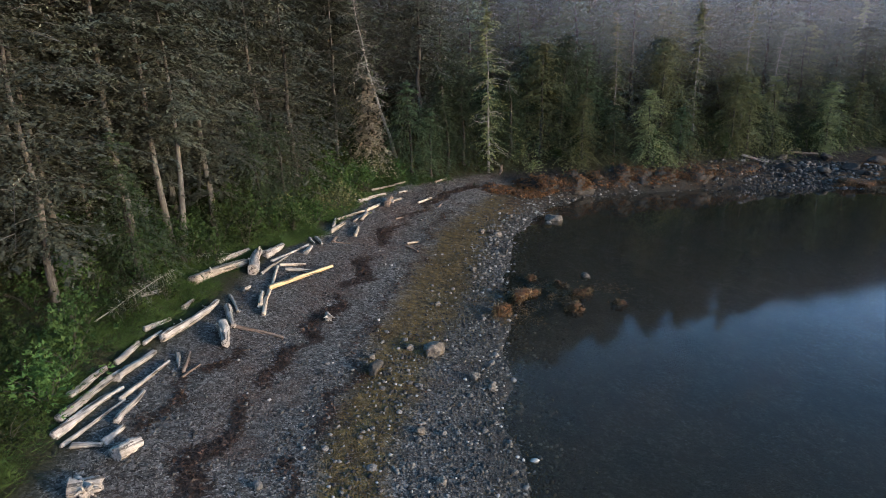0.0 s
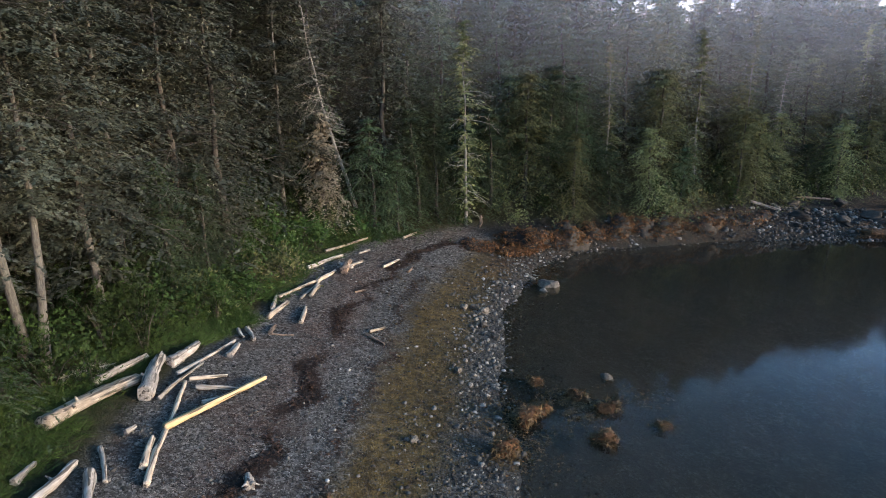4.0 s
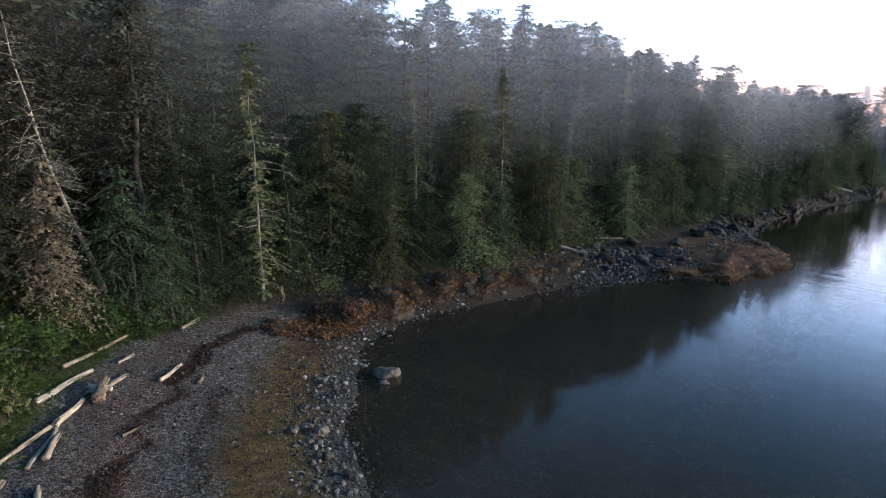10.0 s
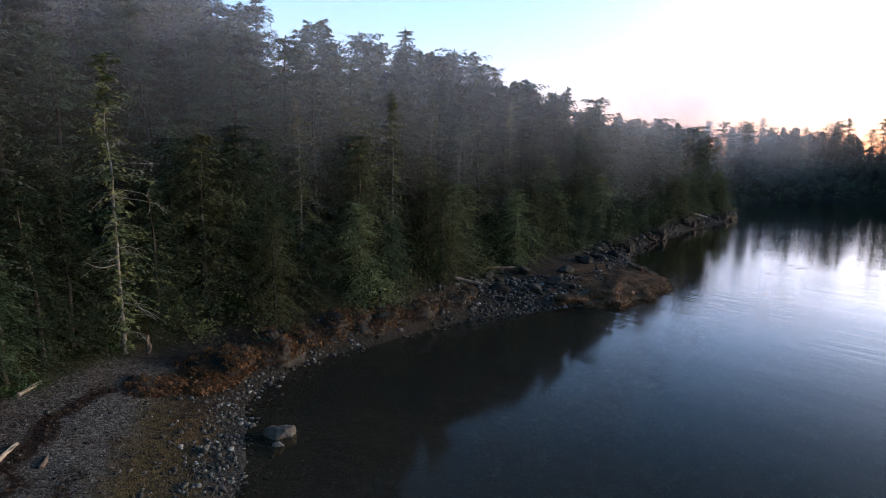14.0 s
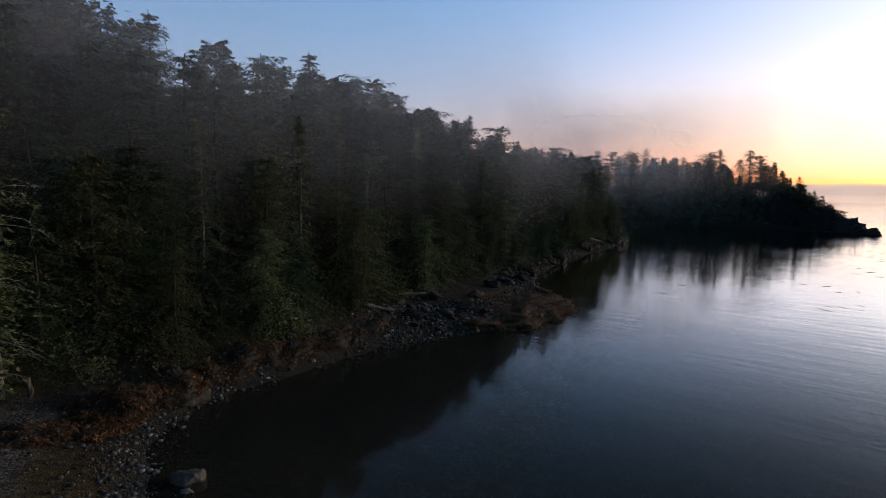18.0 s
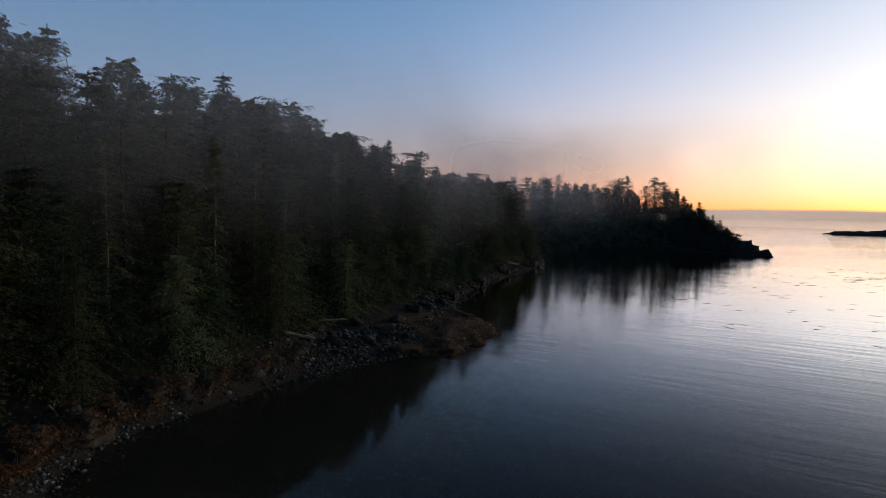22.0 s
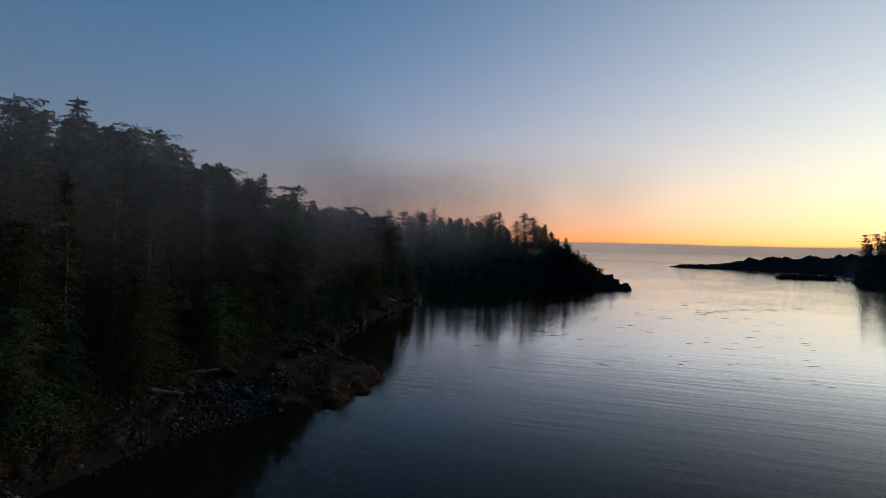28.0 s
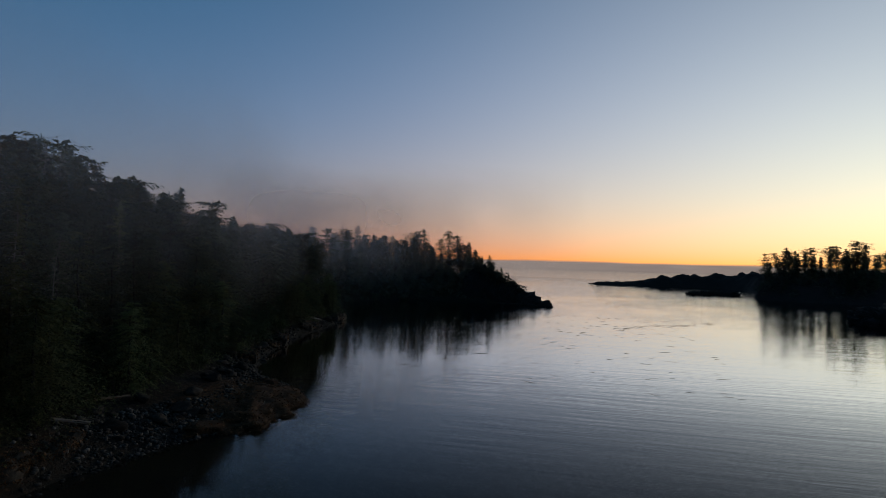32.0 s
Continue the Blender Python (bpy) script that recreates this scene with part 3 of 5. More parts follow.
def conifer(seed, tall, base=0.12, spread=0.24, whorls=26, per=5, ragged=0.35, lean=0.0, flag=0.0, top=0.0, bare=0.0, radius=None,
            twigs=12, tufts=6, size=0.15, wide=0.36, sag=0.45, full=0.8, old_man=0.0):
    """Arrays for one conifer: (trunk and limbs), (needle sprays), (lichen). flag: how far wind has thrown the boughs to one side;
    top: how flat and broad the head is; bare: the share of limbs that carry no needles; full: how soon the cone fills out; old_man: how much lichen hangs on live boughs."""
    rng = np.random.default_rng(seed)
    r0 = radius or tall * 0.016 + 0.03
    hs = np.linspace(0, 1, 9)
    bend = np.cumsum(rng.normal(0, 0.02, (9, 2)), 0) * tall * 0.35 + np.outer(hs ** 2, [lean * tall, 0])
    spine = np.column_stack([bend, hs * tall])
    spine[0, 2] = -0.5
    wood = [tube(spine, r0 * (1 - 0.93 * hs) + np.r_[r0 * 0.35, np.zeros(8)], 7)]
    boughs, lichen = [], []
    for w in range(whorls):
        f = base + (1 - base) * (w + rng.uniform(-0.4, 0.4)) / whorls
        if not 0.02 < f < 0.99:
            continue
        cone = (1 - f) / (1 - base)
        reach = spread * tall * ((1 - top) * (cone ** full * 0.96 + 0.04) + top * (0.25 + 0.75 * math.sin(min(1, (f - base) / (1 - base) * 1.15) * math.pi * 0.85)))
        low = np.clip((f - base) / 0.12, 0.5, 1)
        for b in range(per):
            fb = float(np.clip(f + rng.normal(0, 0.18 / whorls), 0.02, 0.995))
            c = np.array([np.interp(fb, hs, spine[:, k]) for k in range(3)])
            az = rng.uniform(0, 2 * math.pi)
            ln = reach * low * rng.uniform(1 - ragged * 1.4, 1 + ragged) * (1 + flag * math.cos(az))
            if ln < 0.12:
                continue
            up = (rng.uniform(-0.3, 0.2) + 0.7 * f - 0.2) * (1 - 0.6 * top)
            droop = sag * (1 - 0.9 * top) * rng.uniform(0.7, 1.3)
            dead = rng.random() < bare
            if dead or b % 3 == 0:
                out = np.array([math.cos(az), math.sin(az), 0.0])
                q = np.linspace(0, 1, 4)
                pts = c + np.outer(q * ln, out) + np.outer((up * q - droop * q ** 2) * ln, [0, 0, 1.0])
                rb = max(0.012, r0 * 0.2 * (1 - f) + 0.012)
                if dead:
                    pts[1:, :] += rng.normal(0, 0.04 * ln, (3, 3))
                wood.append(tube(pts, rb * (1.0 if dead else 0.6) * np.array([1, 0.7, 0.45, 0.15]), 3, False))
            if not dead:
                boughs.append((*c, az, ln, up, droop))
                if rng.random() >= old_man:
                    continue
                out = np.array([math.cos(az), math.sin(az), 0.0])
                q = np.linspace(0, 1, 4)
                pts = c + np.outer(q * ln, out) + np.outer((up * q - droop * q ** 2) * ln, [0, 0, 1.0])
            else:
                for _ in range(3):
                    s = rng.uniform(0.3, 1)
                    o = np.array([np.interp(s, q, pts[:, k]) for k in range(3)])
                    e = o + (out * 0.4 + rng.normal(0, 0.5, 3)) * ln * 0.35
                    wood.append(tube([o, (o + e) / 2 + rng.normal(0, 0.03, 3), e], [rb * 0.5, rb * 0.35, rb * 0.12], 3, False))
            m = int(10 + 14 * old_man)
            s = rng.uniform(0.3, 1, m)
            o = np.stack([np.interp(s, q, pts[:, k]) for k in range(3)], 1) + rng.normal(0, 0.05 * ln, (m, 3))
            lichen.append(sprays(rng, o, np.tile([0.1, 0, -1.0], (m, 1)) + rng.normal(0, 0.45, (m, 3)), rng.uniform(0.05, 0.13, m), rng.uniform(0.012, 0.026, m), np.zeros(m)))
    needles = []
    if boughs:
        a = np.array(boughs)
        needles.append(fronds(rng, a[:, :3], a[:, 3], a[:, 4], a[:, 5], a[:, 6], twigs, tufts, size, wide))
        # short shoots close about the trunk
        n = 14 * whorls
        z = rng.uniform(base + 0.03, 0.97, n)
        th, r = rng.uniform(0, 2 * math.pi, n), r0 + spread * tall * (1 - z) * rng.uniform(0.0, 0.4, n)
        o = np.stack([np.interp(z, hs, spine[:, 0]) + r * np.cos(th), np.interp(z, hs, spine[:, 1]) + r * np.sin(th), z * tall], 1)
        al = np.stack([np.cos(th), np.sin(th), rng.uniform(-0.8, 0.3, n)], 1)
        le = size * rng.uniform(1.0, 2.2, n)
        needles.append(sprays(rng, o, al, le, le * 0.3, np.full(n, 0.5)))
        n = 160
        z = rng.uniform(0.86, 1.0, n)
        o = np.stack([np.interp(z, hs, spine[:, k]) for k in range(3)], 1)
        al = rng.normal(0, 0.6, (n, 3)) + [0, 0, 0.4]
        al /= np.linalg.norm(al, axis=1)[:, None]
        le = (1.10 - z) * rng.uniform(0.5, 1.3, n) * tall * 0.085
        needles.append(sprays(rng, o, al, le, le * 0.25, np.zeros(n)))
    return join(wood), join(needles) if needles else None, join(lichen) if lichen else None


def tree_kind(name, label, made, needle_mat, wood_mat=None, category="tree"):
    wood, needles, lichen = made
    ob = new(name)
    part("trunk", mesh("trunk", *wood, wood_mat or M_BARK, True), ob)
    if needles:
        part("crown", mesh("crown", *needles, needle_mat), ob)
    if lichen:
        tagged(part("lichen", mesh("lichen", *lichen, M_LICHEN), ob, "pale grey-green hanging lichen"), kind="stuff")
    return tagged(ob, label, category, "trees of the shore forest")


KINDS = {
    "spruce": [tree_kind("spruce_tree", "dark green coastal spruce with dense drooping boughs",
                         conifer(10 + i, 12, 0.03, (0.40, 0.44, 0.37)[i], 23, 9, 0.35, 0.01, bare=0.03, tufts=10, size=0.13, wide=0.42), M_SPRUCE) for i in range(3)],
    "deep": [tree_kind("spruce_tree", "deep green bushy spruce with overlapping boughs",
                       conifer(14 + i, 12, 0.02, (0.41, 0.37)[i], 23, 9, 0.38, 0.01, tufts=10, size=0.13, wide=0.42, full=0.7), M_DEEP) for i in range(2)],
    "hemlock": [tree_kind("hemlock_tree", "yellow-green hemlock with feathery layered boughs",
                          conifer(20 + i, 11, 0.02, (0.44, 0.41)[i], 22, 9, 0.4, 0.02, 0.15, tufts=10, size=0.125, wide=0.42, full=0.62, old_man=(0.06, 0.12)[i]), M_HEMLOCK) for i in range(2)],
    "lichened": [tree_kind("lichened_spruce", "ragged spruce with grey lichen on half-bare limbs",
                           conifer(30 + i, 12, 0.05, 0.37, 22, 8, 0.5, 0.0, 0.2, 0.12, 0.14, tufts=9, size=0.125, wide=0.42, old_man=0.3), M_DUSKY, M_BARK) for i in range(3)],
    "tall": [tree_kind("tall_spruce", "tall spruce with a bare lower trunk and dark layered crown",
                       conifer(40 + i, 18, 0.14, 0.26, 22, 10, 0.42, 0.01, 0.12, 0.2, 0.04, 0.18, twigs=18, tufts=12, size=0.12, wide=0.40, sag=0.3, old_man=0.04), M_DUSKY, M_PALEBARK) for i in range(3)],
    "bole": [tree_kind("tall_spruce", "tall spruce with a pale bare trunk under its crown",
                       conifer(46 + i, 18, 0.36, 0.22, 18, 10, 0.42, 0.01, 0.12, 0.3, 0.06, 0.2, twigs=18, tufts=11, size=0.12, wide=0.40, sag=0.3, old_man=0.04), M_DUSKY, M_PALEBARK) for i in range(2)],
    "snag": [tree_kind("dead_snag", "silver-grey dead conifer with bare broken limbs",
                       conifer(50 + i, 13, 0.2, 0.2, 34, 4, 0.6, 0.02, 0.6, 0.2, 1.0, 0.12), M_SPRUCE, M_SNAG) for i in range(2)],
    "flagged": [tree_kind("wind_swept_tree", "wind-swept ridge conifer with flat layered head",
                          conifer(60 + i, 11, (0.45, 0.55, 0.38)[i], (0.25, 0.29, 0.23)[i], 10, 9, 0.35, 0.03, 0.35, 0.9, 0.1, 0.13, twigs=12, tufts=6, size=0.22, wide=0.5), M_SPRUCE, M_BARK) for i in range(3)],
    "young": [tree_kind("young_spruce", "bushy young spruce at the forest edge",
                        conifer(70 + i, 5, 0.02, 0.44, 20, 7, 0.45, tufts=7, size=0.10, wide=0.45, full=0.6), M_DEEP) for i in range(2)],
    "rusty": [tree_kind("rusty_spruce", "spruce with dry rust-brown needles",
                        conifer(80, 8.5, 0.03, 0.33, 24, 9, 0.35, tufts=9, size=0.12, sag=0.7), M_RUSTY)],
    "half_dead": [tree_kind("half_dead_spruce", "narrow half-dead spruce with a pale trunk and tufted limbs",
                            conifer(85 + i, 13, 0.06, 0.16, 34, 5, 0.55, 0.01, 0.2, 0.3, 0.3, 0.12, tufts=5, size=0.13, old_man=0.2), M_HEMLOCK, M_SNAG) for i in range(2)],
    "far": [tree_kind("far_conifer", "dark conifer in the depth of the forest",
                      conifer(90 + i, 12, 0.05, (0.31, 0.36, 0.33)[i], 28, 6, 0.4, twigs=10, tufts=4, size=0.29, wide=0.42), M_SPRUCE) for i in range(3)],
}
SIZE = {"bole": 18, "deep": 12, "spruce": 12, "hemlock": 11, "lichened": 12, "tall": 18, "snag": 13, "flagged": 11, "young": 5, "rusty": 8.5, "far": 12, "half_dead": 13}
USED = set()


def plant(kind, x, y, tall, turn, pick=0, lean=0.0):
    """One tree of a kind, of that height, with its foot on the ground."""
    proto = KINDS[kind][pick % len(KINDS[kind])]
    s = tall / SIZE[kind]
    m = Matrix.LocRotScale((x, y, float(height(x, y)) - 0.05), Euler((0, radians(lean), radians(turn))), (s, s, s))
    if proto not in USED:
        USED.add(proto)
        proto.matrix_basis = m
        return proto
    ob = copy_thing(proto, pose(0, 0, 0))
    ob.matrix_basis = m
    return ob


TREES = []      # feet taken so far


def free(x, y, gap):
    return all((x - a) ** 2 + (y - b) ** 2 > gap * gap for a, b in TREES)


# trees that stand out: kind, place, height of the top above the sea
LANDMARKS = [("bole", -7.9, 31.3, 22, 0, 0), ("bole", -6.5, 32.4, 18, 40, 1), ("bole", -6.0, 31.9, 17, 200, 1), ("bole", -12.9, 33.0, 22, 10, 1), ("tall", -7.6, 36.0, 20, 90, 2),
              ("tall", -0.6, 51.4, 18.5, 130, 0), ("rusty", 2.0, 51.9, 10.1, 0, 0), ("snag", 3.95, 54.2, 18.2, 180, 0),
              ("half_dead", 11.3, 54.9, 15.4, 30, 0), ("half_dead", 23.5, 60.0, 14.5, 300, 0), ("hemlock", 16.4, 57.6, 12.4, 60, 0)]
# on the slope, then along the ridge in two stretches
LANDMARKS += [("half_dead", 31.0, 60.5, 15.5, 80, 1), ("half_dead", 37.5, 64.0, 16.5, 160, 0), ("half_dead", 52.0, 69.0, 16.5, 250, 1),
              ("snag", 40.0, 64.0, 13, 0, 1), ("spruce", 44.6, 76.4, 23.6, 20, 2)]
LANDMARKS += [("flagged", 39.2, 76.5, 22.6, 80, 1), ("flagged", 40.9, 77.2, 21.6, 230, 0), ("flagged", 34.6, 76.5, 23.0, 140, 2), ("flagged", 33.4, 77.4, 22.6, 10, 0), ("snag", 32.3, 76, 22.8, 20, 0),
              ("snag", 30.6, 76.6, 23.5, 200, 1), ("flagged", 26.9, 76.5, 23.2, 60, 2), ("spruce", 29.1, 76.5, 24.3, 200, 1), ("spruce", 24.1, 76.5, 24.1, 40, 0), ("flagged", 21.2, 76.5, 23.5, 300, 1),
              ("far", 47.0, 76.0, 21.4, 0, 0)]
LANDMARKS += [("far", 46.2, 79.0, 21.8, 30, 2), ("far", 43.6, 79.6, 21.6, 200, 0), ("far", 49.4, 77.2, 21.4, 120, 1), ("far", 41.8, 80.0, 21.4, 60, 2),
              ("spruce", 36.4, 79.5, 21.6, 10, 1), ("far", 38.0, 80.0, 21.8, 10, 1), ("far", 51.5, 79.0, 21.6, 10, 2), ("spruce", 75.4, 81.0, 20.2, 0, 0),
              ("spruce", 96.8, 78.8, 15.9, 50, 1), ("spruce", 60.0, 79, 20.8, 100, 2)]
LANDMARKS += [("half_dead", 200, 113.6, 21.5, 0, 0), ("spruce", 200, 108.3, 21.9, 70, 0), ("far", 200, 101.7, 17.4, 0, 0), ("hemlock", 200, 95.9, 18.8, 20, 1), ("spruce", 200, 85.2, 21.0, 30, 2),
              ("hemlock", 199, 79.5, 18.0, 90, 0), ("hemlock", 200, 77.0, 20.6, 10, 1), ("hemlock", 199, 74.2, 19.2, 200, 0), ("far", 198, 70.8, 16.9, 50, 2), ("spruce", 198, 90.5, 17.0, 10, 1),
              ("far", 195, 67.4, 14.6, 0, 1), ("far", 191, 65, 12.6, 50, 2), ("hemlock", 197, 99, 17.2, 140, 1), ("far", 198, 105, 17.6, 30, 0)]
for kind, x, y, top, turn, pick in LANDMARKS:
    plant(kind, x, y, top - float(height(x, y)), turn, pick, 12 if (x, y) == (3.95, 54.2) else 5 if kind == "snag" else 0)
    TREES.append((x, y))

TREES += [(2.6, 51.0), (3.2, 52.4), (3.6, 51.4), (1.0, 53.4), (1.0, 51.0), (2.4, 50.2), (1.8, 48.6), (1.6, 49.6), (1.4, 47.6), (0.4, 46.0), (-0.9, 49.2), (-1.0, 47.0), (3.0, 53.6), (3.4, 55.6), (3.6, 57.4), (11.0, 56.6)]      # gaps before the trees that stand out
rng = random.Random(5)


def scatter(n, area, vrange, gap, choose):
    """Fill a box of the plan with trees between two distances behind the forest edge."""
    done = tries = 0
    while done < n and tries < n * 60:
        tries += 1
        x, y = rng.uniform(area[0], area[2]), rng.uniform(area[1], area[3])
        v = float(signed(x, y, VEG))
        if not vrange[0] < v < vrange[1] or not free(x, y, gap):
            continue
        kind, tall = choose(x, y, v)
        plant(kind, x, y, tall * rng.uniform(0.85, 1.12), rng.uniform(0, 360), rng.randrange(3), rng.uniform(-2, 2))
        TREES.append((x, y))
        done += 1


def beach_wood(x, y, v):
    r = rng.random()
    if v < 3.4 and y > 24:
        return ("young", 3.0) if r < 0.6 else ("deep", 5.5)
    if v > 9 and y > 30:
        return ("far", 16)
    return ("tall", 17) if r < 0.62 else ("lichened", 14)


def shore_wood(x, y, v):
    r = rng.random()
    if 26 < x < 48 and y > 69:
        return ("far", 6.4) if r < 0.5 else ("spruce", 6.2)
    if x > 68 and v > 1.5:
        return ("far", 10.5) if r < 0.6 else ("flagged", 11) if r < 0.85 else ("lichened", 10.5) if r < 0.95 else ("snag", 11)
    if v < 1.8:
        return ("young", 4.0) if r < 0.5 else ("hemlock", 6.5)
    if x < 26 and v < 16 and r < 0.82:
        return ("deep", 8.5 if v < 6 else 11)
    if v < 6:
        return ("hemlock", 9) if r < 0.5 else ("spruce", 9.5) if r < 0.75 else ("lichened", 10.5) if r < 0.93 else ("snag", 10)
    if v > 9.5 and r < 0.55:
        return ("far", 10.8)
    if v > 9.5 and r < 0.68:
        return ("flagged", 11.2)
    return ("spruce", 11) if r < 0.5 else ("lichened", 11.5) if r < 0.75 else ("lichened", 10.5) if r < 0.9 else ("flagged", 10.5) if r < 0.95 else ("snag", 11.5)


scatter(32, (-20, 25, 6, 62), (2.8, 9), 2.2, beach_wood)
scatter(56, (-32, 12, 6, 72), (6.0, 26), 2.6, beach_wood)
scatter(11, (4.2, 49.5, 14, 58), (0.3, 2.6), 1.5, lambda x, y, v: ("deep", rng.uniform(4.5, 7.5)) if rng.random() < 0.6 else ("young", 3.6))
scatter(150, (5, 54, 64, 90), (0.1, 22), 2.1, shore_wood)
scatter(34, (37, 57, 118, 80), (-1.6, 0.4), 2.0, shore_wood)
scatter(96, (64, 62, 122, 98), (0.1, 16), 2.2, shore_wood)


def far_woods(name, label, n, area, vrange, gap, tall, seed):
    """Deep forest that nobody could count, joined: one object of trunks and one of crowns."""
    g = np.random.default_rng(seed)
    shapes = [conifer(95 + k, 12, 0.04, (0.33, 0.38)[k % 2], 22, 5, 0.4, top=(0.1, 0.45, 0.25, 0.6)[k], twigs=7, tufts=2, size=0.52, wide=0.42) for k in range(4)]
    wood, crowns, tries = [], [], 0
    while len(wood) < n and tries < n * 60:
        tries += 1
        x, y = g.uniform(area[0], area[2]), g.uniform(area[1], area[3])
        v = float(signed(x, y, VEG))
        if not vrange[0] < v < vrange[1] or not free(x, y, gap):
            continue
        TREES.append((x, y))
        a, k = g.uniform(0, 6.28), tall(x, v) * g.uniform(0.8, 1.15) / 12
        rot = np.array([[math.cos(a), -math.sin(a), 0], [math.sin(a), math.cos(a), 0], [0, 0, 1]]) * k
        at = np.array([x, y, float(height(x, y)) - 0.05])
        t, c, _ = shapes[len(wood) % 4]
        wood.append((t[0] @ rot.T + at, t[1]))
        crowns.append((c[0] @ rot.T + at, c[1]))
    ob = new(name)
    part("trunks", mesh("trunks", *join(wood), M_BARK, True), ob)
    part("crowns", mesh("crowns", *join(crowns), M_SPRUCE), ob)
    for o in ob.children:
        tagged(o, kind="stuff")
    return tagged(ob, label, "woods", kind="stuff")


far_woods("point_woods", "dense dark conifer woods covering the point", 150, (118, 50, 240, 130), (0.8, 26), 2.4, lambda x, v: float(np.interp(x, [118, 150, 175, 200], [8.0, 5.2, 5.6, 7.0])) + 0.1 * v, 31)
far_woods("back_woods", "deep dark conifer forest behind the shore trees", 85, (-45, 40, 25, 115), (11, 42), 2.9, lambda x, v: 14.6, 32)
far_woods("ridge_woods", "low dense conifers along the ridge", 70, (25, 66, 62, 112), (10, 42), 2.3, lambda x, v: 6.0, 33)
scatter(8, (160, 70, 215, 110), (5.0, 14), 3.0, lambda x, y, v: ("flagged", 10.5))
# ---------------------------------------------------------------- shrubs and grass at the forest edge
def leafy(seed, n, wide, tall, leaf):
    """An uneven mound of leaf sprays on thin stems."""
    g = np.random.default_rng(seed)
    az, q = g.uniform(0, 2 * math.pi, n), g.uniform(0, 1, n) ** 0.45
    el = g.uniform(0.0, 1.0, n) ** 0.8 * math.pi / 2
    lump = 1 + 0.28 * np.sin(3 * az + seed) * np.cos(el) + 0.2 * np.sin(5 * az + 2 * el * 3) + g.normal(0, 0.07, n)
    r = q * lump
    o = np.stack([np.cos(az) * np.cos(el) * r * wide, np.sin(az) * np.cos(el) * r * wide, np.sin(el) * r * tall + 0.05], 1)
    al = o / (np.linalg.norm(o, axis=1)[:, None] + 1e-6) * 0.7 + g.normal(0, 0.5, (n, 3)) + [0, 0, 0.25]
    al /= np.linalg.norm(al, axis=1)[:, None]
    le = leaf * g.uniform(0.6, 1.4, n)
    return sprays(g, o, al, le, le * g.uniform(0.16, 0.3, n), g.uniform(0, 0.8, n))


def stems(seed, wide, tall, n=9):
    g = np.random.default_rng(seed)
    out = []
    for _ in range(n):
        a, r = g.uniform(0, 6.28), g.uniform(0.2, 0.8)
        e = np.array([math.cos(a) * wide * r, math.sin(a) * wide * r, tall * g.uniform(0.5, 0.9)])
        out.append(tube([[0, 0, -0.15], e * [0.4, 0.4, 0.55], e], [0.02, 0.014, 0.005], 3, False))
    return join(out)


SHRUBS = []
for i, (wide, tall, mat, lab) in enumerate(((1.3, 1.3, M_SALAL, "dense dark green salal shrub"), (1.0, 1.7, M_SALAL, "upright leafy green shrub"),
                                            (1.6, 1.0, M_HEMLOCK, "low spreading yellow-green shrub"), (1.1, 1.2, M_GRASSY, "fresh green bush among grass"))):
    ob = new("shrub")
    part("stem", mesh("stem", *stems(200 + i, wide, tall), M_BARK), ob)
    part("leaves", mesh("leaves", *leafy(210 + i, 480, wide, tall, 0.14), mat), ob)
    SHRUBS.append(tagged(ob, lab, "shrub", "shrubs at the forest edge"))
_first = set()
SHRUB_AT = []


def shrub(i, x, y, s, turn):
    m = Matrix.LocRotScale((x, y, float(height(x, y)) - 0.06), Euler((0, 0, radians(turn))), (s, s, s * rng.uniform(0.8, 1.2)))
    ob = SHRUBS[i]
    if i in _first:
        ob = copy_thing(ob, pose(0, 0, 0))
    _first.add(i)
    ob.matrix_basis = m
    SHRUB_AT.append((x, y))


def shrubs(n, area, vrange, gap, pick):
    done = tries = 0
    while done < n and tries < n * 50:
        tries += 1
        x, y = rng.uniform(area[0], area[2]), rng.uniform(area[1], area[3])
        if vrange[0] < float(signed(x, y, VEG)) < vrange[1] and all((x - a) ** 2 + (y - b) ** 2 > gap * gap for a, b in SHRUB_AT):
            shrub(rng.choice(pick), x, y, rng.uniform(0.7, 1.35), rng.uniform(0, 360))
            done += 1


shrubs(80, (-16, 14, 0, 38), (1.2, 8), 1.15, (0, 0, 1, 1, 3))
shrubs(56, (-10, 38, 12, 60), (2.6, 9), 1.1, (0, 0, 1, 1, 2))
shrubs(70, (8, 54, 64, 72), (-0.4, 5), 1.2, (0, 1, 2, 2))
shrubs(24, (-4, 36, 5, 52), (0.2, 2.8), 0.9, (3, 3, 2))
shrubs(66, (38, 57, 122, 84), (-2.0, 2.5), 1.5, (0, 1, 2))


def brush(name, label, n, area, outline, vrange, lift, seed):
    """Low scrub far off, joined: uneven mounds of leaves on the land that lift gives."""
    g = np.random.default_rng(seed)
    shapes = [leafy(220 + k, 60, 1.5, 1.3, 0.42) for k in range(5)]
    out = []
    while len(out) < n:
        x, y = g.uniform(area[0], area[2]), g.uniform(area[1], area[3])
        if vrange[0] < float(signed(x, y, outline)) < vrange[1]:
            v, f = shapes[len(out) % 5]
            a, k = g.uniform(0, 6.28), g.uniform(0.7, 1.6)
            rot = np.array([[math.cos(a), -math.sin(a), 0], [math.sin(a), math.cos(a), 0], [0, 0, 1]]) * k
            out.append((v @ rot.T + [x, y, float(lift(x, y)) - 0.1], f))
    return tagged(new(name, mesh(name, *join(out), M_DUSKY)), label, "scrub", kind="stuff")


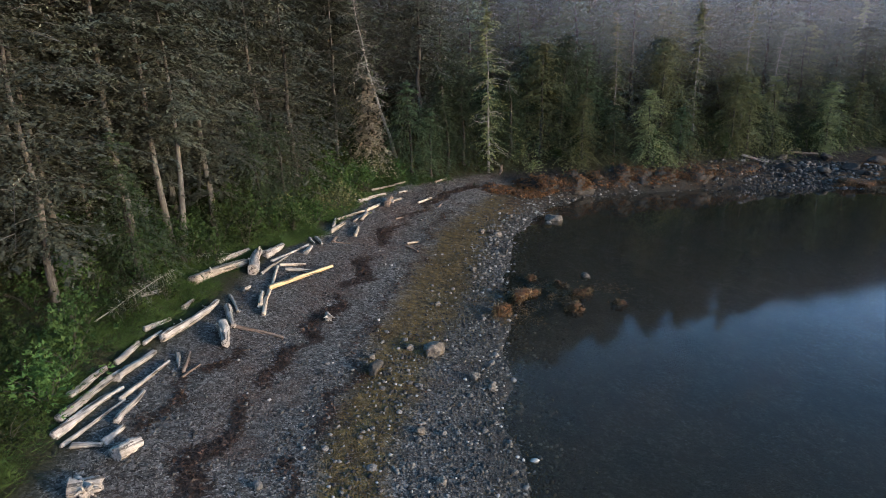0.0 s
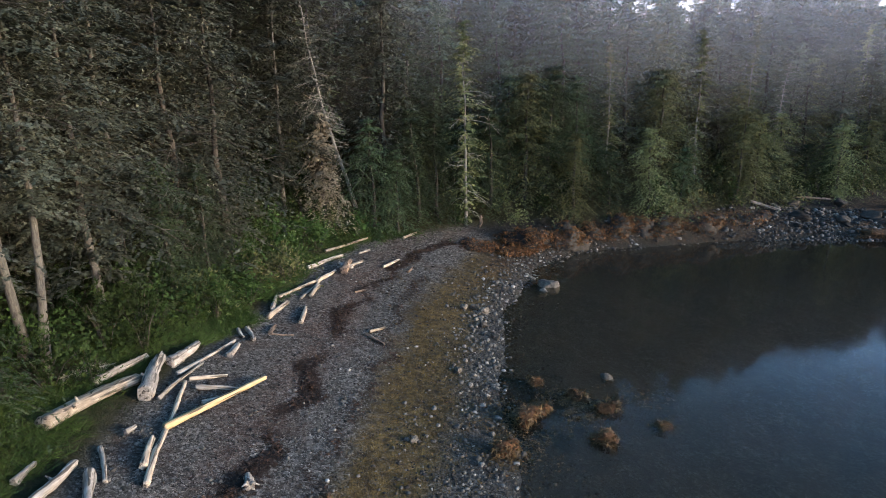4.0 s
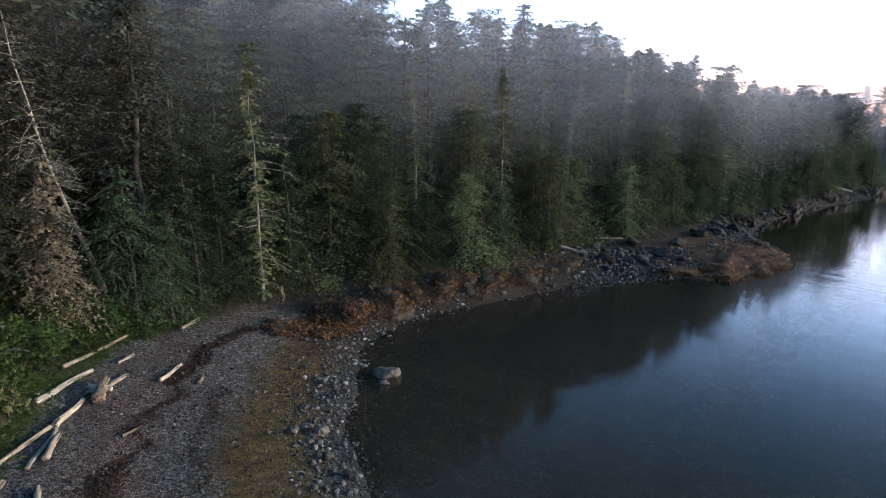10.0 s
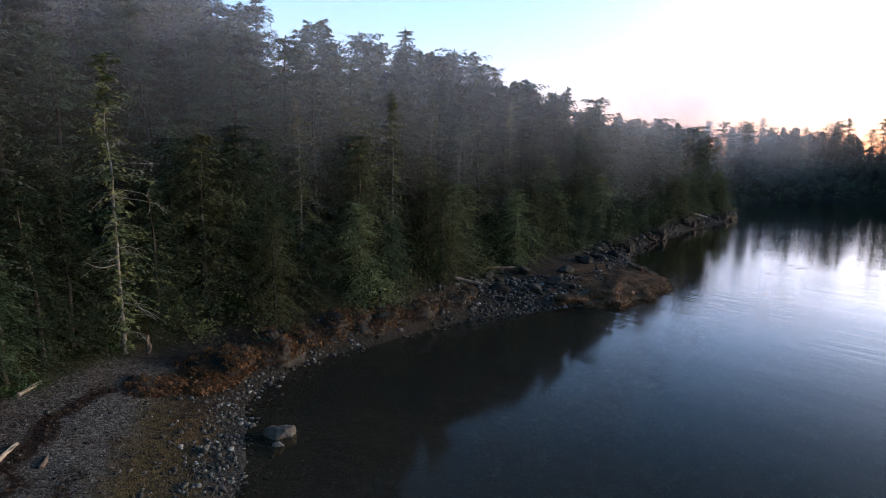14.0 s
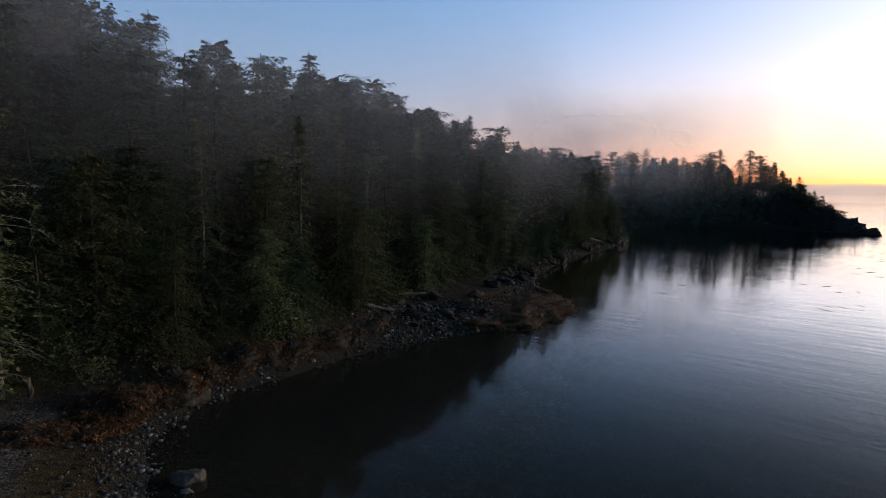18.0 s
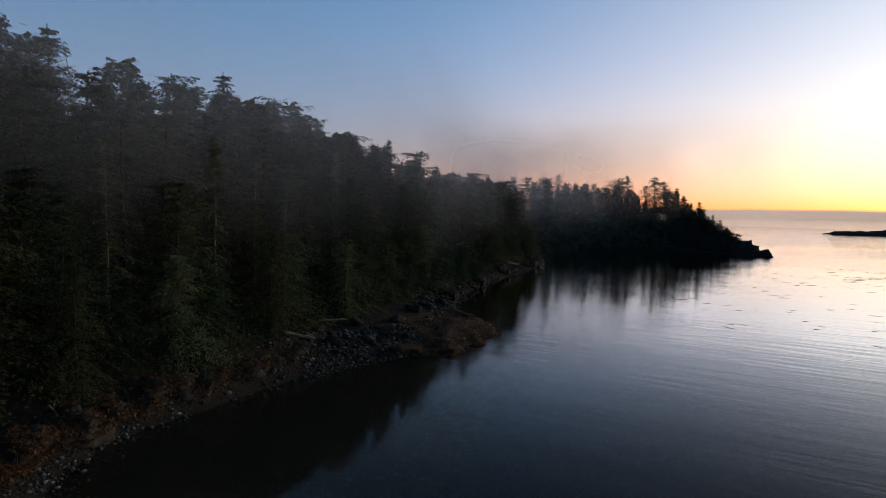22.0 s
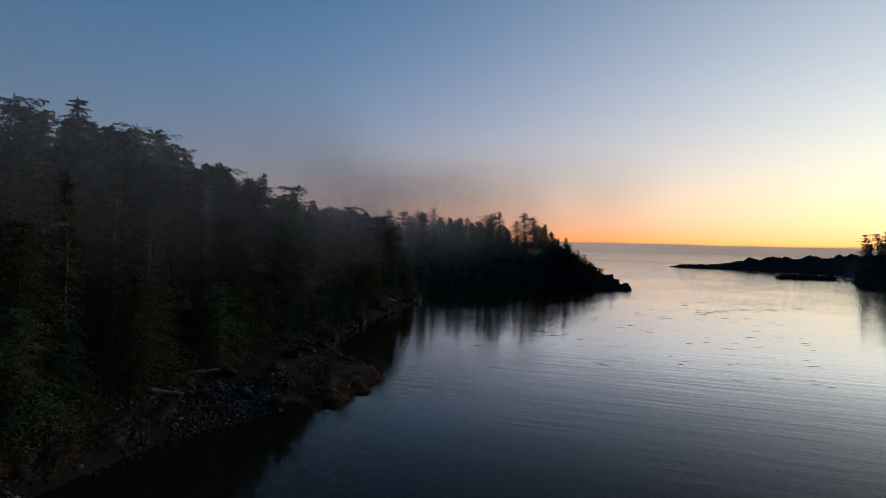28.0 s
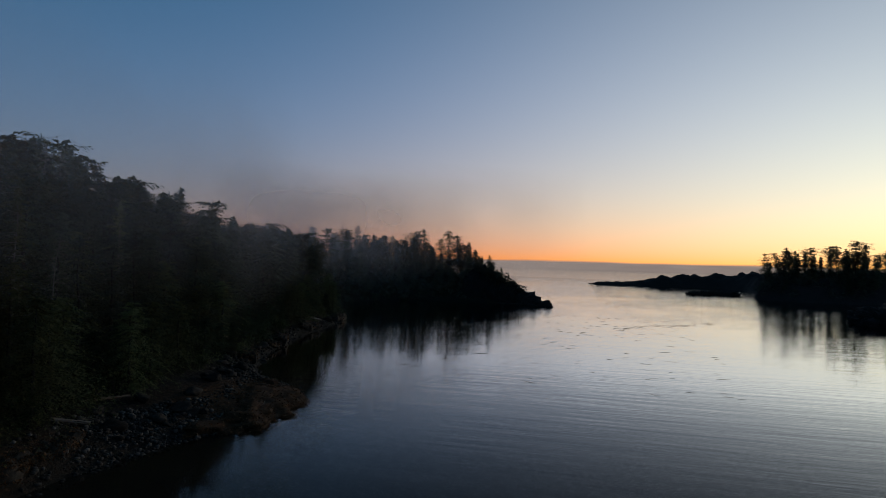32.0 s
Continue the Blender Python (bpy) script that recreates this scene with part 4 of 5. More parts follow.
brush("point_scrub", "dark low scrub along the wooded point", 420, (118, 44, 215, 100), VEG, (-3.2, 9), height, 41)


def blades(seed, centres, per, tall, spread, mat_width=0.018):
    g = np.random.default_rng(seed)
    c = np.repeat(centres, per, 0) + np.column_stack([g.normal(0, spread, (len(centres) * per, 2)), np.zeros(len(centres) * per)])
    n = len(c)
    c[:, 2] = height(c[:, 0], c[:, 1]) - 0.03
    al = g.normal(0, 0.32, (n, 3)) + [0.1, 0, 1.0]
    al /= np.linalg.norm(al, axis=1)[:, None]
    le = tall * g.uniform(0.5, 1.25, n) * (1 + 0.45 * wobble(c[:, 0], c[:, 1], 0.9, seed))
    return sprays(g, c, al, le, np.full(n, mat_width) * g.uniform(0.7, 1.6, n), g.uniform(0, 1.0, n), 2)


def strip(n, ylo, yhi, vlo, vhi, seed, open_end=0.0):
    """Spots along the beach edge between two distances from it; open_end: how much nearer the gravel they come past the driftwood."""
    g = np.random.default_rng(seed)
    out = []
    while len(out) < n:
        x, y = g.uniform(-9, 14, 4000), g.uniform(ylo, yhi, 4000)
        v = signed(x, y, VEG)
        ok = (v > vlo - open_end * np.clip((y - 34) / 3, 0, 1)) & (v < vhi) & (wobble(x, y, 1.6, seed) > -0.35)
        out += list(np.column_stack([x, y, 0 * x])[ok])
    return np.array(out[:n])


grass = new("beach_grass", mesh("beach_grass", *blades(3, strip(2700, 12, 53, 0.7, 3.4, 1, 1.1), 20, 0.65, 0.16, 0.009), M_GRASSY))
tagged(grass, "tall bright green beach grass along the driftwood", "grass", kind="stuff")
grass2 = new("undergrowth", mesh("undergrowth", *blades(4, strip(1700, 10, 58, 0.8, 8.0, 2), 10, 0.4, 0.35, 0.022), M_SALAL))
tagged(grass2, "low dark green ferns and leaves on the forest floor", "undergrowth", kind="stuff")
# ---------------------------------------------------------------- driftwood
WOODS = (M_DRIFT_GREY, M_DRIFT_TAN, M_DRIFT_BROWN)
WOOD_WORDS = ("silver-grey weathered driftwood log", "tan barkless driftwood log", "dark brown waterlogged driftwood log")


def log_mesh(seed, length, r, mat, bend=0.03, square=False):
    """A worn log along y, centred, with uneven girth, flattened and fluted sides and broken ends."""
    g = np.random.default_rng(seed)
    n, sides = 18, 14
    t = np.r_[0, 0.012, np.linspace(0.06, 0.94, n - 4), 0.988, 1]
    line = np.column_stack([np.cumsum(g.normal(0, bend * length / n, n)), (t - 0.5) * length, np.cumsum(g.normal(0, bend * length / n * 0.5, n))])
    line[:, [0, 2]] -= np.linspace(line[0, [0, 2]], line[-1, [0, 2]], n)
    if not square:
        line[:, 0] += g.normal(0, 0.018) * length * np.sin(t * 3.14) + g.normal(0, 0.008) * length * np.sin(t * 7)
    girth = r * (1.18 - 0.42 * t) * (1 + g.normal(0, 0.05, n))
    girth[0], girth[-1] = girth[1] * 0.9, girth[-2] * 0.8
    v, f = tube(line, girth, 4 if square else sides)
    if not square:
        k = n * sides
        a = np.tile(np.arange(sides), n) * 2 * math.pi / sides
        along = np.repeat(t, sides)
        twist = a + along * g.normal(0, 1.5)
        lump = 1 + 0.13 * np.sin(twist * 2 + seed) + 0.09 * np.sin(twist * 3 + seed * 2) + 0.07 * np.sin(twist * 5 + along * 4) + g.normal(0, 0.05, k)
        lump -= 0.25 * np.maximum(np.cos(twist - seed), 0) ** 8 * (np.sin(along * 5 + seed) > -0.2)
        c = np.repeat(line, sides, 0)
        v[:k] = c + (v[:k] - c) * lump[:, None]
        for end in (0, k - sides):
            v[end:end + sides, 1] += g.normal(0, 0.22 * r, sides)
    return mesh("log", v, f, mat, not square)


def lay_log(x0, y0, x1, y1, r, wood, seed, lift=0.0, label="", tilt=0.0):
    a, b = (Vector((x, y, float(height(x, y)) + r * 0.75 + lift)) for x, y in ((x0, y0), (x1, y1)))
    b.z += tilt
    d = b - a
    ob = new("driftwood_log", log_mesh(seed, d.length, r, WOODS[wood]))
    ob.matrix_basis = Matrix.Translation((a + b) / 2) @ d.to_track_quat("Y", "Z").to_matrix().to_4x4()
    size = "thick " if r > 0.17 else "thin " if r < 0.09 else ""
    tagged(ob, label or f"{size}{WOOD_WORDS[wood]} lying on the beach gravel", "log", "driftwood logs on the beach")
    g = random.Random(seed)
    if r >= 0.12 and d.length > 1.2:
        for _ in range(g.randint(1, 3)):
            y, az = g.uniform(-0.4, 0.4) * d.length, g.uniform(-1.2, 1.2)
            o = np.array([0, y, 0])
            e = np.array([math.sin(az) * r * 1.5, y + g.uniform(-0.1, 0.1), math.cos(az) * r * 1.5])
            part("branch_stub", mesh("branch_stub", *tube([o, (o + e) / 2, e], [r * 0.32, r * 0.25, r * 0.12], 6), WOODS[wood], True), ob)
    return ob


# driftwood: both ends on the plan, radius, wood (0 silver, 1 tan, 2 brown)
PILE = [
    (-5.02, 17.9, -4.43, 20.72, 0.15, 0), (-5.21, 18.56, -4.85, 21.62, 0.15, 0), (-5.43, 19.63, -5.23, 21.55, 0.13, 0),
    (-4.78, 21.11, -4.28, 23.1, 0.16, 0), (-4.72, 17.6, -4.16, 20.13, 0.08, 0), (-4.22, 20.04, -3.64, 22.51, 0.09, 0),
    (-3.88, 18.85, -3.77, 20.66, 0.12, 0), (-3.77, 17.81, -3.61, 18.65, 0.12, 0), (-4.46, 17.59, -3.76, 17.69, 0.1, 0),
    (-3.24, 17.22, -2.82, 17.84, 0.22, 0), (-5.14, 22.06, -4.94, 23.48, 0.14, 0), (-4.33, 23.94, -3.33, 27.39, 0.19, 0),
    (-5.08, 24.39, -4.52, 25.46, 0.12, 0), (-4.37, 26.48, -4.25, 27.32, 0.12, 0), (-4.75, 23.41, -4.48, 24.4, 0.1, 0),
    (-5.92, 26.58, -5.42, 27.33, 0.1, 0),
]
LOGS_MID = [
    (-2.87, 27.11, -2.27, 25.39, 0.18, 0), (-2.61, 25.26, -2.16, 23.82, 0.22, 0), (-3.11, 28.35, -2.4, 26.75, 0.1, 0),
    (-2.31, 25.57, -0.37, 25, 0.08, 2), (-3.02, 21.92, -3.18, 23.24, 0.06, 2), (-2.99, 21.68, -2.66, 22.56, 0.05, 2),
    (-3.57, 23.13, -3.25, 22.22, 0.09, 0), (-1.68, 27.4, -1.84, 28.8, 0.14, 1), (-1.39, 26.68, -1.81, 32.38, 0.12, 1),
    (-1.78, 32.65, -0.61, 33.07, 0.08, 1), (-1.4, 31.96, -0.08, 32.06, 0.1, 0), (-1.01, 31.04, -0.53, 31.48, 0.09, 0),
    (-4.68, 28.79, -3.18, 32.13, 0.24, 1), (-4.33, 31.39, -3.42, 33.66, 0.18, 0), (-2.7, 31.03, -2.96, 33.66, 0.28, 0),
    (-2.57, 33.43, -2.03, 35.08, 0.2, 0),
]
LOGS_UP = [
    (-2.33, 31.09, -1.54, 33.71, 0.08, 0), (-2.22, 32.91, -0.81, 35.8, 0.1, 0), (-0.8, 34.43, -0.64, 35.41, 0.16, 0),
    (-2.66, 29.02, -2.48, 29.38, 0.12, 0), (-3.75, 15.89, -3.1, 16.13, 0.22, 0), (0.11, 38.33, 0.76, 40.22, 0.15, 1),
    (0.2, 39.08, 0.19, 40.7, 0.13, 0), (0.28, 40.8, 1.78, 43.53, 0.11, 1), (1.29, 40.86, 1.97, 43.31, 0.08, 0), (1.71, 41.3, 2.03, 42.76, 0.14, 1),
    (1.49, 37.99, 1.59, 39.68, 0.14, 1), (1.89, 43.48, 2.75, 45.56, 0.13, 1), (1.28, 45.48, 3.06, 47.96, 0.13, 0), (2.1, 48.23, 4.57, 51.67, 0.11, 1),
]
LOGS_FAR = [
    (3.58, 46.64, 4.22, 47.47, 0.11, 1), (3.99, 48.71, 4.65, 49.52, 0.09, 0), (6.86, 52.03, 7.8, 52.86, 0.11, 1), (5.35, 46.84, 6.34, 48.29, 0.1, 1),
    (4.41, 37.65, 5.09, 38.29, 0.075, 1), (4.24, 37.44, 5, 36.59, 0.09, 2), (0.38, 36.7, 0.51, 37.65, 0.1, 2), (-0.52, 36.91, -0.1, 35.84, 0.12, 0),
    (-0.88, 36.86, -0.55, 36.16, 0.10, 0), (0.4, 36.75, 1.31, 36.79, 0.05, 2), (3.18, 45.17, 3.47, 46.88, 0.22, 2),
    (3.77, 42.48, 4.31, 42.98, 0.06, 2), (6.71, 46.41, 7.04, 47.17, 0.08, 2),
]

_seed = 300
for table in (PILE, LOGS_MID, LOGS_UP, LOGS_FAR):
    for row in table:
        _seed += 1
        lay_log(*row[:4], row[4] * (0.92 if row[4] > 0.195 else 0.74), row[5], _seed, lift=0.05 * (_seed % 3 == 0))

# the sawn yellow timber
_a, _b = Vector((-1.66, 29.3, 0)), Vector((0.72, 32.85, 0))
for _p in (_a, _b):
    _p.z = float(height(_p.x, _p.y)) + 0.16
_beam = new("sawn_timber", log_mesh(401, (_b - _a).length, 0.11, M_TIMBER, 0.002, True))
_beam.matrix_basis = Matrix.Translation((_a + _b) / 2) @ (_b - _a).to_track_quat("Y", "Z").to_matrix().to_4x4() @ pose(0, 0, 0, 0, 45, 0)
tagged(_beam, "straight yellow squared timber lying across driftwood", "timber")


def root_wad(x, y, r, seed, label):
    """A driftwood stump with a fan of broken roots."""
    g = np.random.default_rng(seed)
    z = float(height(x, y))
    ob = new("driftwood_stump")
    ob.matrix_basis = pose(x, y, z + r * 0.7, 0, 0, float(g.uniform(0, 360)))
    part("stump", log_mesh(seed, r * 3.2, r * 0.75, M_DRIFT_GREY, 0.05), ob)
    for k in range(7):
        a = k / 7 * 6.28
        e = np.array([math.cos(a) * r * 1.5, -r * 1.7 - g.uniform(0, 0.5) * r, math.sin(a) * r * 1.3])
        part("root", mesh("root", *tube([[0, -r * 1.2, 0], e * [0.5, 0.8, 0.5] + g.normal(0, 0.05, 3), e], [r * 0.3, r * 0.2, r * 0.06], 6), M_DRIFT_GREY, True), ob)
    return tagged(ob, label, "stump")


root_wad(-3.5, 16.0, 0.2, 411, "bleached driftwood stump with broken roots")
root_wad(3.3, 46.2, 0.22, 412, "brown tangled driftwood stump on the shingle")
root_wad(1.05, 27.0, 0.16, 413, "small pale driftwood stub among dark seaweed")

# dead limbs tangled at the forest edge
for x, y, tall, turn, lean in ((-6.9, 24.6, 3.4, 40, 68), (-7.4, 26.0, 2.8, 150, 74), (-4.2, 33.2, 2.6, 250, 76)):
    plant("snag", x, y, tall, turn, 1, lean)

# fallen trunks on the rocky shore
for x0, y0, x1, y1, r, wood in ((39.5, 60.2, 42.5, 59.3, 0.09, 2), (66.0, 68.6, 69.5, 67.6, 0.12, 0), (12.6, 55.3, 12.2, 53.9, 0.1, 2), (34.5, 57.8, 36.5, 56.9, 0.09, 0), (100, 74.6, 103, 73.8, 0.13, 0)):
    _seed += 1
    lay_log(x0, y0, x1, y1, r, wood, _seed, 0.25, "grey fallen trunk washed up on shore rocks")


# ---------------------------------------------------------------- stones
def ico(level):
    bm = bmesh.new()
    bmesh.ops.create_icosphere(bm, subdivisions=level, radius=1.0)
    v = np.array([p.co[:] for p in bm.verts])
    f = np.array([[q.index for q in p.verts] for p in bm.faces])
    bm.free()
    return v, f


def stone_shape(seed, level, squash=0.7, rough=0.22, facets=5):
    """A water-worn stone: a ball cut by a few planes and dented by noise."""
    g = np.random.default_rng(seed)
    v, f = ico(level)
    v = v.copy()
    for _ in range(facets):
        n = g.normal(0, 1, 3)
        n /= np.linalg.norm(n)
        d = v @ n
        cut = g.uniform(0.55, 0.85)
        v -= np.outer(np.maximum(d - cut, 0) * 0.85, n)
    off = g.uniform(0, 50, 3)
    dent = np.array([noise.fractal(Vector(p * 1.3 + off), 1.0, 2.0, 3) for p in v])
    v *= (1 + rough * dent)[:, None]
    return v * [1.0, g.uniform(0.7, 0.95), squash], f


STONES = [mesh("stone", *stone_shape(500 + i, 2, (0.55, 0.65, 0.75, 0.6, 0.8, 0.7)[i]), M_COBBLE, True) for i in range(6)]
BOULDERS = [mesh("boulder", *stone_shape(520 + i, 4, (0.7, 0.85, 0.75, 0.9)[i], 0.3, 8), M_BOULDER, True) for i in range(4)]


DARK_BOULDERS = [mesh("shore_rock", *stone_shape(540 + i, 3, 0.8, 0.35, 9), M_DARKROCK, False) for i in range(4)]


WEEDY_BOULDERS = [mesh("boulder", *stone_shape(520 + i, 4, (0.7, 0.85, 0.75, 0.9)[i], 0.3, 8), M_REEF, True) for i in range(4)]


def weed_on(ob_name, parent, points, normals, mat, length, seed, n_fingers=3, label=""):
    g = np.random.default_rng(seed)
    n = len(points)
    al = normals * 0.35 + g.normal(0, 0.5, (n, 3)) - [0, 0, 0.35]
    al /= np.linalg.norm(al, axis=1)[:, None]
    le = length * g.uniform(0.5, 1.4, n)
    me = mesh(ob_name, *sprays(g, points + normals * 0.015, al, le, le * g.uniform(0.12, 0.22, n), g.uniform(0.2, 0.9, n), n_fingers), mat)
    ob = part(ob_name, me, parent, label)
    return tagged(ob, kind="stuff")


def boulder(i, x, y, r, turn, sink=0.3, weedy=None, label="rounded grey boulder on the beach gravel"):
    ob = new("boulder", (WEEDY_BOULDERS if weedy else BOULDERS)[i % 4])
    ob.matrix_basis = Matrix.LocRotScale((x, y, max(float(height(x, y)), -0.35) + r * (0.7 - sink)), Euler((0.1, 0.05, radians(turn))), (r, r, r))
    tagged(ob, label, "boulder", "boulders on the shore")
    if weedy:
        v, _ = stone_shape(520 + i % 4, 3, (0.7, 0.85, 0.75, 0.9)[i % 4], 0.3, 8)
        n = v / np.linalg.norm(v, axis=1)[:, None]
        ok = (v[:, 2] > -0.3)
        weed_on("rockweed", ob, np.repeat(v[ok], 2, 0), np.repeat(n[ok], 2, 0), weedy, 0.4, 530 + i, label="wet brown rockweed")
    return ob


for i, (x, y, r, lab) in enumerate(((5.25, 24.75, 0.46, "large two-toned grey boulder"), (3.04, 22.9, 0.36, "white-streaked dark boulder on gravel"), (4.29, 24.9, 0.2, ""),
                                    (5.65, 29.6, 0.15, ""), (7.83, 34.8, 0.2, ""), (9.75, 42.0, 0.24, ""), (9.8, 39.9, 0.22, ""), (9.2, 41.8, 0.22, ""),
                                    (6.55, 23.1, 0.22, ""), (2.95, 23.9, 0.16, ""), (7.1, 22.5, 0.2, ""), (4.5, 19.5, 0.17, ""), (5.0, 17.2, 0.18, ""),
                                    (14.9, 46.0, 0.66, "big lichen-spotted boulder at the waterline"), (14.3, 45.3, 0.36, "wet boulder half under water"), (10.1, 38.5, 0.24, ""),
                                    (10.2, 41.6, 0.3, "angular pale boulder on wet gravel"), (11.7, 45.8, 0.22, ""), (16.1, 54.3, 0.2, "small white boulder on dark outcrop"))):
    boulder(i, x, y, r, i * 67, 0.25, None, lab or "rounded grey boulder on the beach gravel")
boulder(2, 13.7, 34.1, 0.32, 30, -0.2, None, "tan boulder standing out of shallow water")
for i, (x, y, r) in enumerate(((8.54, 29.2, 0.36), (9.6, 31.2, 0.42), (11.9, 29.6, 0.4), (10.4, 31.9, 0.3), (14.2, 30.2, 0.3), (12.9, 31.6, 0.4), (10.8, 34.0, 0.25), (12.0, 32.6, 0.35))):
    boulder(i, x, y, r * 1.3, i * 40, 0.1, M_DARKWEED, "boulder draped in brown rockweed in the shallows")

# cobbles that can be told apart, then the shingle
_g = np.random.default_rng(77)
_n = 0
while _n < 298:
    x, y = (_g.uniform(0, 20), _g.uniform(13, 54)) if _n < 150 else (_g.uniform(8, 22), _g.uniform(33, 54))
    s = float(signed(x, y, SHORE))
    wide = 1.4 + 2.2 * min(max((29 - y) / 6, 0), 1)
    if _g.random() > math.exp(-((s - 0.5 - wide * 0.4) / wide) ** 2) or s < -1.8:
        continue
    r = float(_g.uniform(0.045, 0.10) * _g.uniform(0.8, 1.7))
    ob = new("cobble", STONES[_n % 6])
    ob.matrix_basis = Matrix.LocRotScale((x, y, float(height(x, y)) + r * 0.25), Euler((_g.uniform(-0.3, 0.3), _g.uniform(-0.3, 0.3), _g.uniform(0, 6.28))), (r, r * _g.uniform(0.8, 1.2), r))
    tagged(ob, "smooth grey sea-worn cobble", "cobble", "cobbles along the waterline")
    _n += 1


def shingle(seed, n, area, weight, rlo, rhi, level=1):
    """Many small stones as arrays, thrown where weight(s, x, y) lets them fall."""
    g = np.random.default_rng(seed)
    shapes = [stone_shape(560 + k, level, 0.65, 0.2, 3) for k in range(5)]
    xs, ys = [], []
    while len(xs) < n:
        x, y = g.uniform(area[0], area[2], 6000), g.uniform(area[1], area[3], 6000)
        s, v = signed(x, y, SHORE), signed(x, y, VEG)
        ok = (g.random(6000) < weight(s, x, y)) & (v < -0.1)
        xs, ys = xs + list(x[ok]), ys + list(y[ok])
    x, y = np.array(xs[:n]), np.array(ys[:n])
    r = rlo + (rhi - rlo) * g.uniform(0, 1, n) ** 3
    z = height(x, y) + r * 0.2
    a = g.uniform(0, 6.28, n)
    c, si = np.cos(a), np.sin(a)
    vs, fs, base = [], [], 0
    for k, (v, f) in enumerate(shapes):
        m = np.arange(k, n, 5)
        p = v[None] * r[m, None, None] * g.uniform(0.8, 1.3, (len(m), 1, 3))
        q = np.stack([p[..., 0] * c[m, None] - p[..., 1] * si[m, None] + x[m, None], p[..., 0] * si[m, None] + p[..., 1] * c[m, None] + y[m, None], p[..., 2] + z[m, None]], -1)
        vs.append(q.reshape(-1, 3))
        fs.append((f[None] + (np.arange(len(m)) * len(v))[:, None, None]).reshape(-1, 3) + base)
        base += len(m) * len(v)
    return np.concatenate(vs), np.concatenate(fs)


_me = mesh("shingle", *shingle(601, 14000, (-4, 12, 20, 55), lambda s, x, y: np.where(s > -2.5, 0.10 + (0.4 + 0.5 * np.clip((30 - y) / 6, 0, 1)) * np.exp(-((s - 0.6 - 1.4 * np.clip((29 - y) / 6, 0, 1)) / (1.8 + 1.6 * np.clip((29 - y) / 6, 0, 1))) ** 2), 0.0), 0.016, 0.085), M_PEBBLE, True)
tagged(new("shingle", _me), "loose grey and white pebbles over the beach", "pebbles", kind="stuff")
_me = mesh("cobble_bank", *shingle(604, 1300, (7, 13, 24, 55), lambda s, x, y: np.where((s > -2.2) & (s < 3.2), np.exp(-((s - 0.4) / 1.2) ** 2) * np.interp(y, [16, 24, 38, 44], [0.5, 0.28, 0.35, 1.0]), 0.0), 0.035, 0.14, 2), M_BANKSTONE, True)
tagged(new("cobble_bank", _me), "pale grey cobbles banked along the waterline", "stones", kind="stuff")
_me = mesh("far_stones", *shingle(603, 1700, (56, 56, 118, 80), lambda s, x, y: np.where((s > -0.5) & (s < 3), 0.6, 0.0), 0.08, 0.3), M_DARKROCK, False)
tagged(new("far_stones", _me), "dark broken stones along the far shore", "stones", kind="stuff")
_me = mesh("shore_stones", *shingle(602, 3600, (17, 50, 64, 64), lambda s, x, y: np.where((s > -0.8) & (s < 5), 0.15 + 0.85 * np.exp(-((x - 40) / 7) ** 2), 0.0), 0.05, 0.22), M_SHORESTONE, False)
tagged(new("shore_stones", _me), "grey angular stones along the rocky shore", "stones", kind="stuff")


# ---------------------------------------------------------------- seaweed
_pts = []
_g = np.random.default_rng(71)
for k, line in enumerate(WRACK_LINES):
    p = np.array(line)
    for t in _g.uniform(0, len(p) - 1.001, (6500, 700, 2200)[k]):
        i = int(t)
        q = p[i] + (p[i + 1] - p[i]) * (t - i)
        w = wobble(q[0] * 3 + k * 9, q[1], 0.9, 5)
        if w < -0.25:
            continue
        _pts.append((q[0] + 0.6 * wobble(q[1] + 0 * q[0], q[0] * 0, 0.9, 3 + k) + _g.normal(0, 0.10 + 0.26 * max(w, 0)), q[1] + _g.normal(0, 0.15), 0))
_p = np.array(_pts)
_p[:, 2] = height(_p[:, 0], _p[:, 1]) + 0.02
_al = np.column_stack([_g.normal(0, 1, (len(_p), 2)), _g.normal(0.05, 0.1, len(_p))])
_al /= np.linalg.norm(_al, axis=1)[:, None]
_le = _g.uniform(0.05, 0.2, len(_p))
wrack = new("seaweed_wrack", mesh("seaweed_wrack", *sprays(_g, _p, _al, _le, _le * 0.2, np.full(len(_p), 0.1)), M_WRACK))
tagged(wrack, "dark red-brown seaweed left in lines by the tide", "seaweed", kind="stuff")


def weed_bed(name, label, n, cx, cy, rx, ry, mat, seed, length):
    g = np.random.default_rng(seed)
    x, y = cx + g.normal(0, rx, n), cy + g.normal(0, ry, n)
    keep = wobble(x, y, 0.8, seed % 7) > -0.2
    x, y = x[keep], y[keep]
    m = len(x)
    p = np.column_stack([x, y, np.maximum(height(x, y), -0.06) + g.uniform(0.0, 0.08, m)])
    al = np.column_stack([g.normal(0, 1, (m, 2)), g.normal(0.15, 0.2, m)])
    al /= np.linalg.norm(al, axis=1)[:, None]
    le = length * g.uniform(0.5, 1.5, m)
    ob = new(name, mesh(name, *sprays(g, p, al, le, le * 0.17, g.uniform(0, 0.6, m)), mat))
    return tagged(ob, label, "seaweed", kind="stuff")


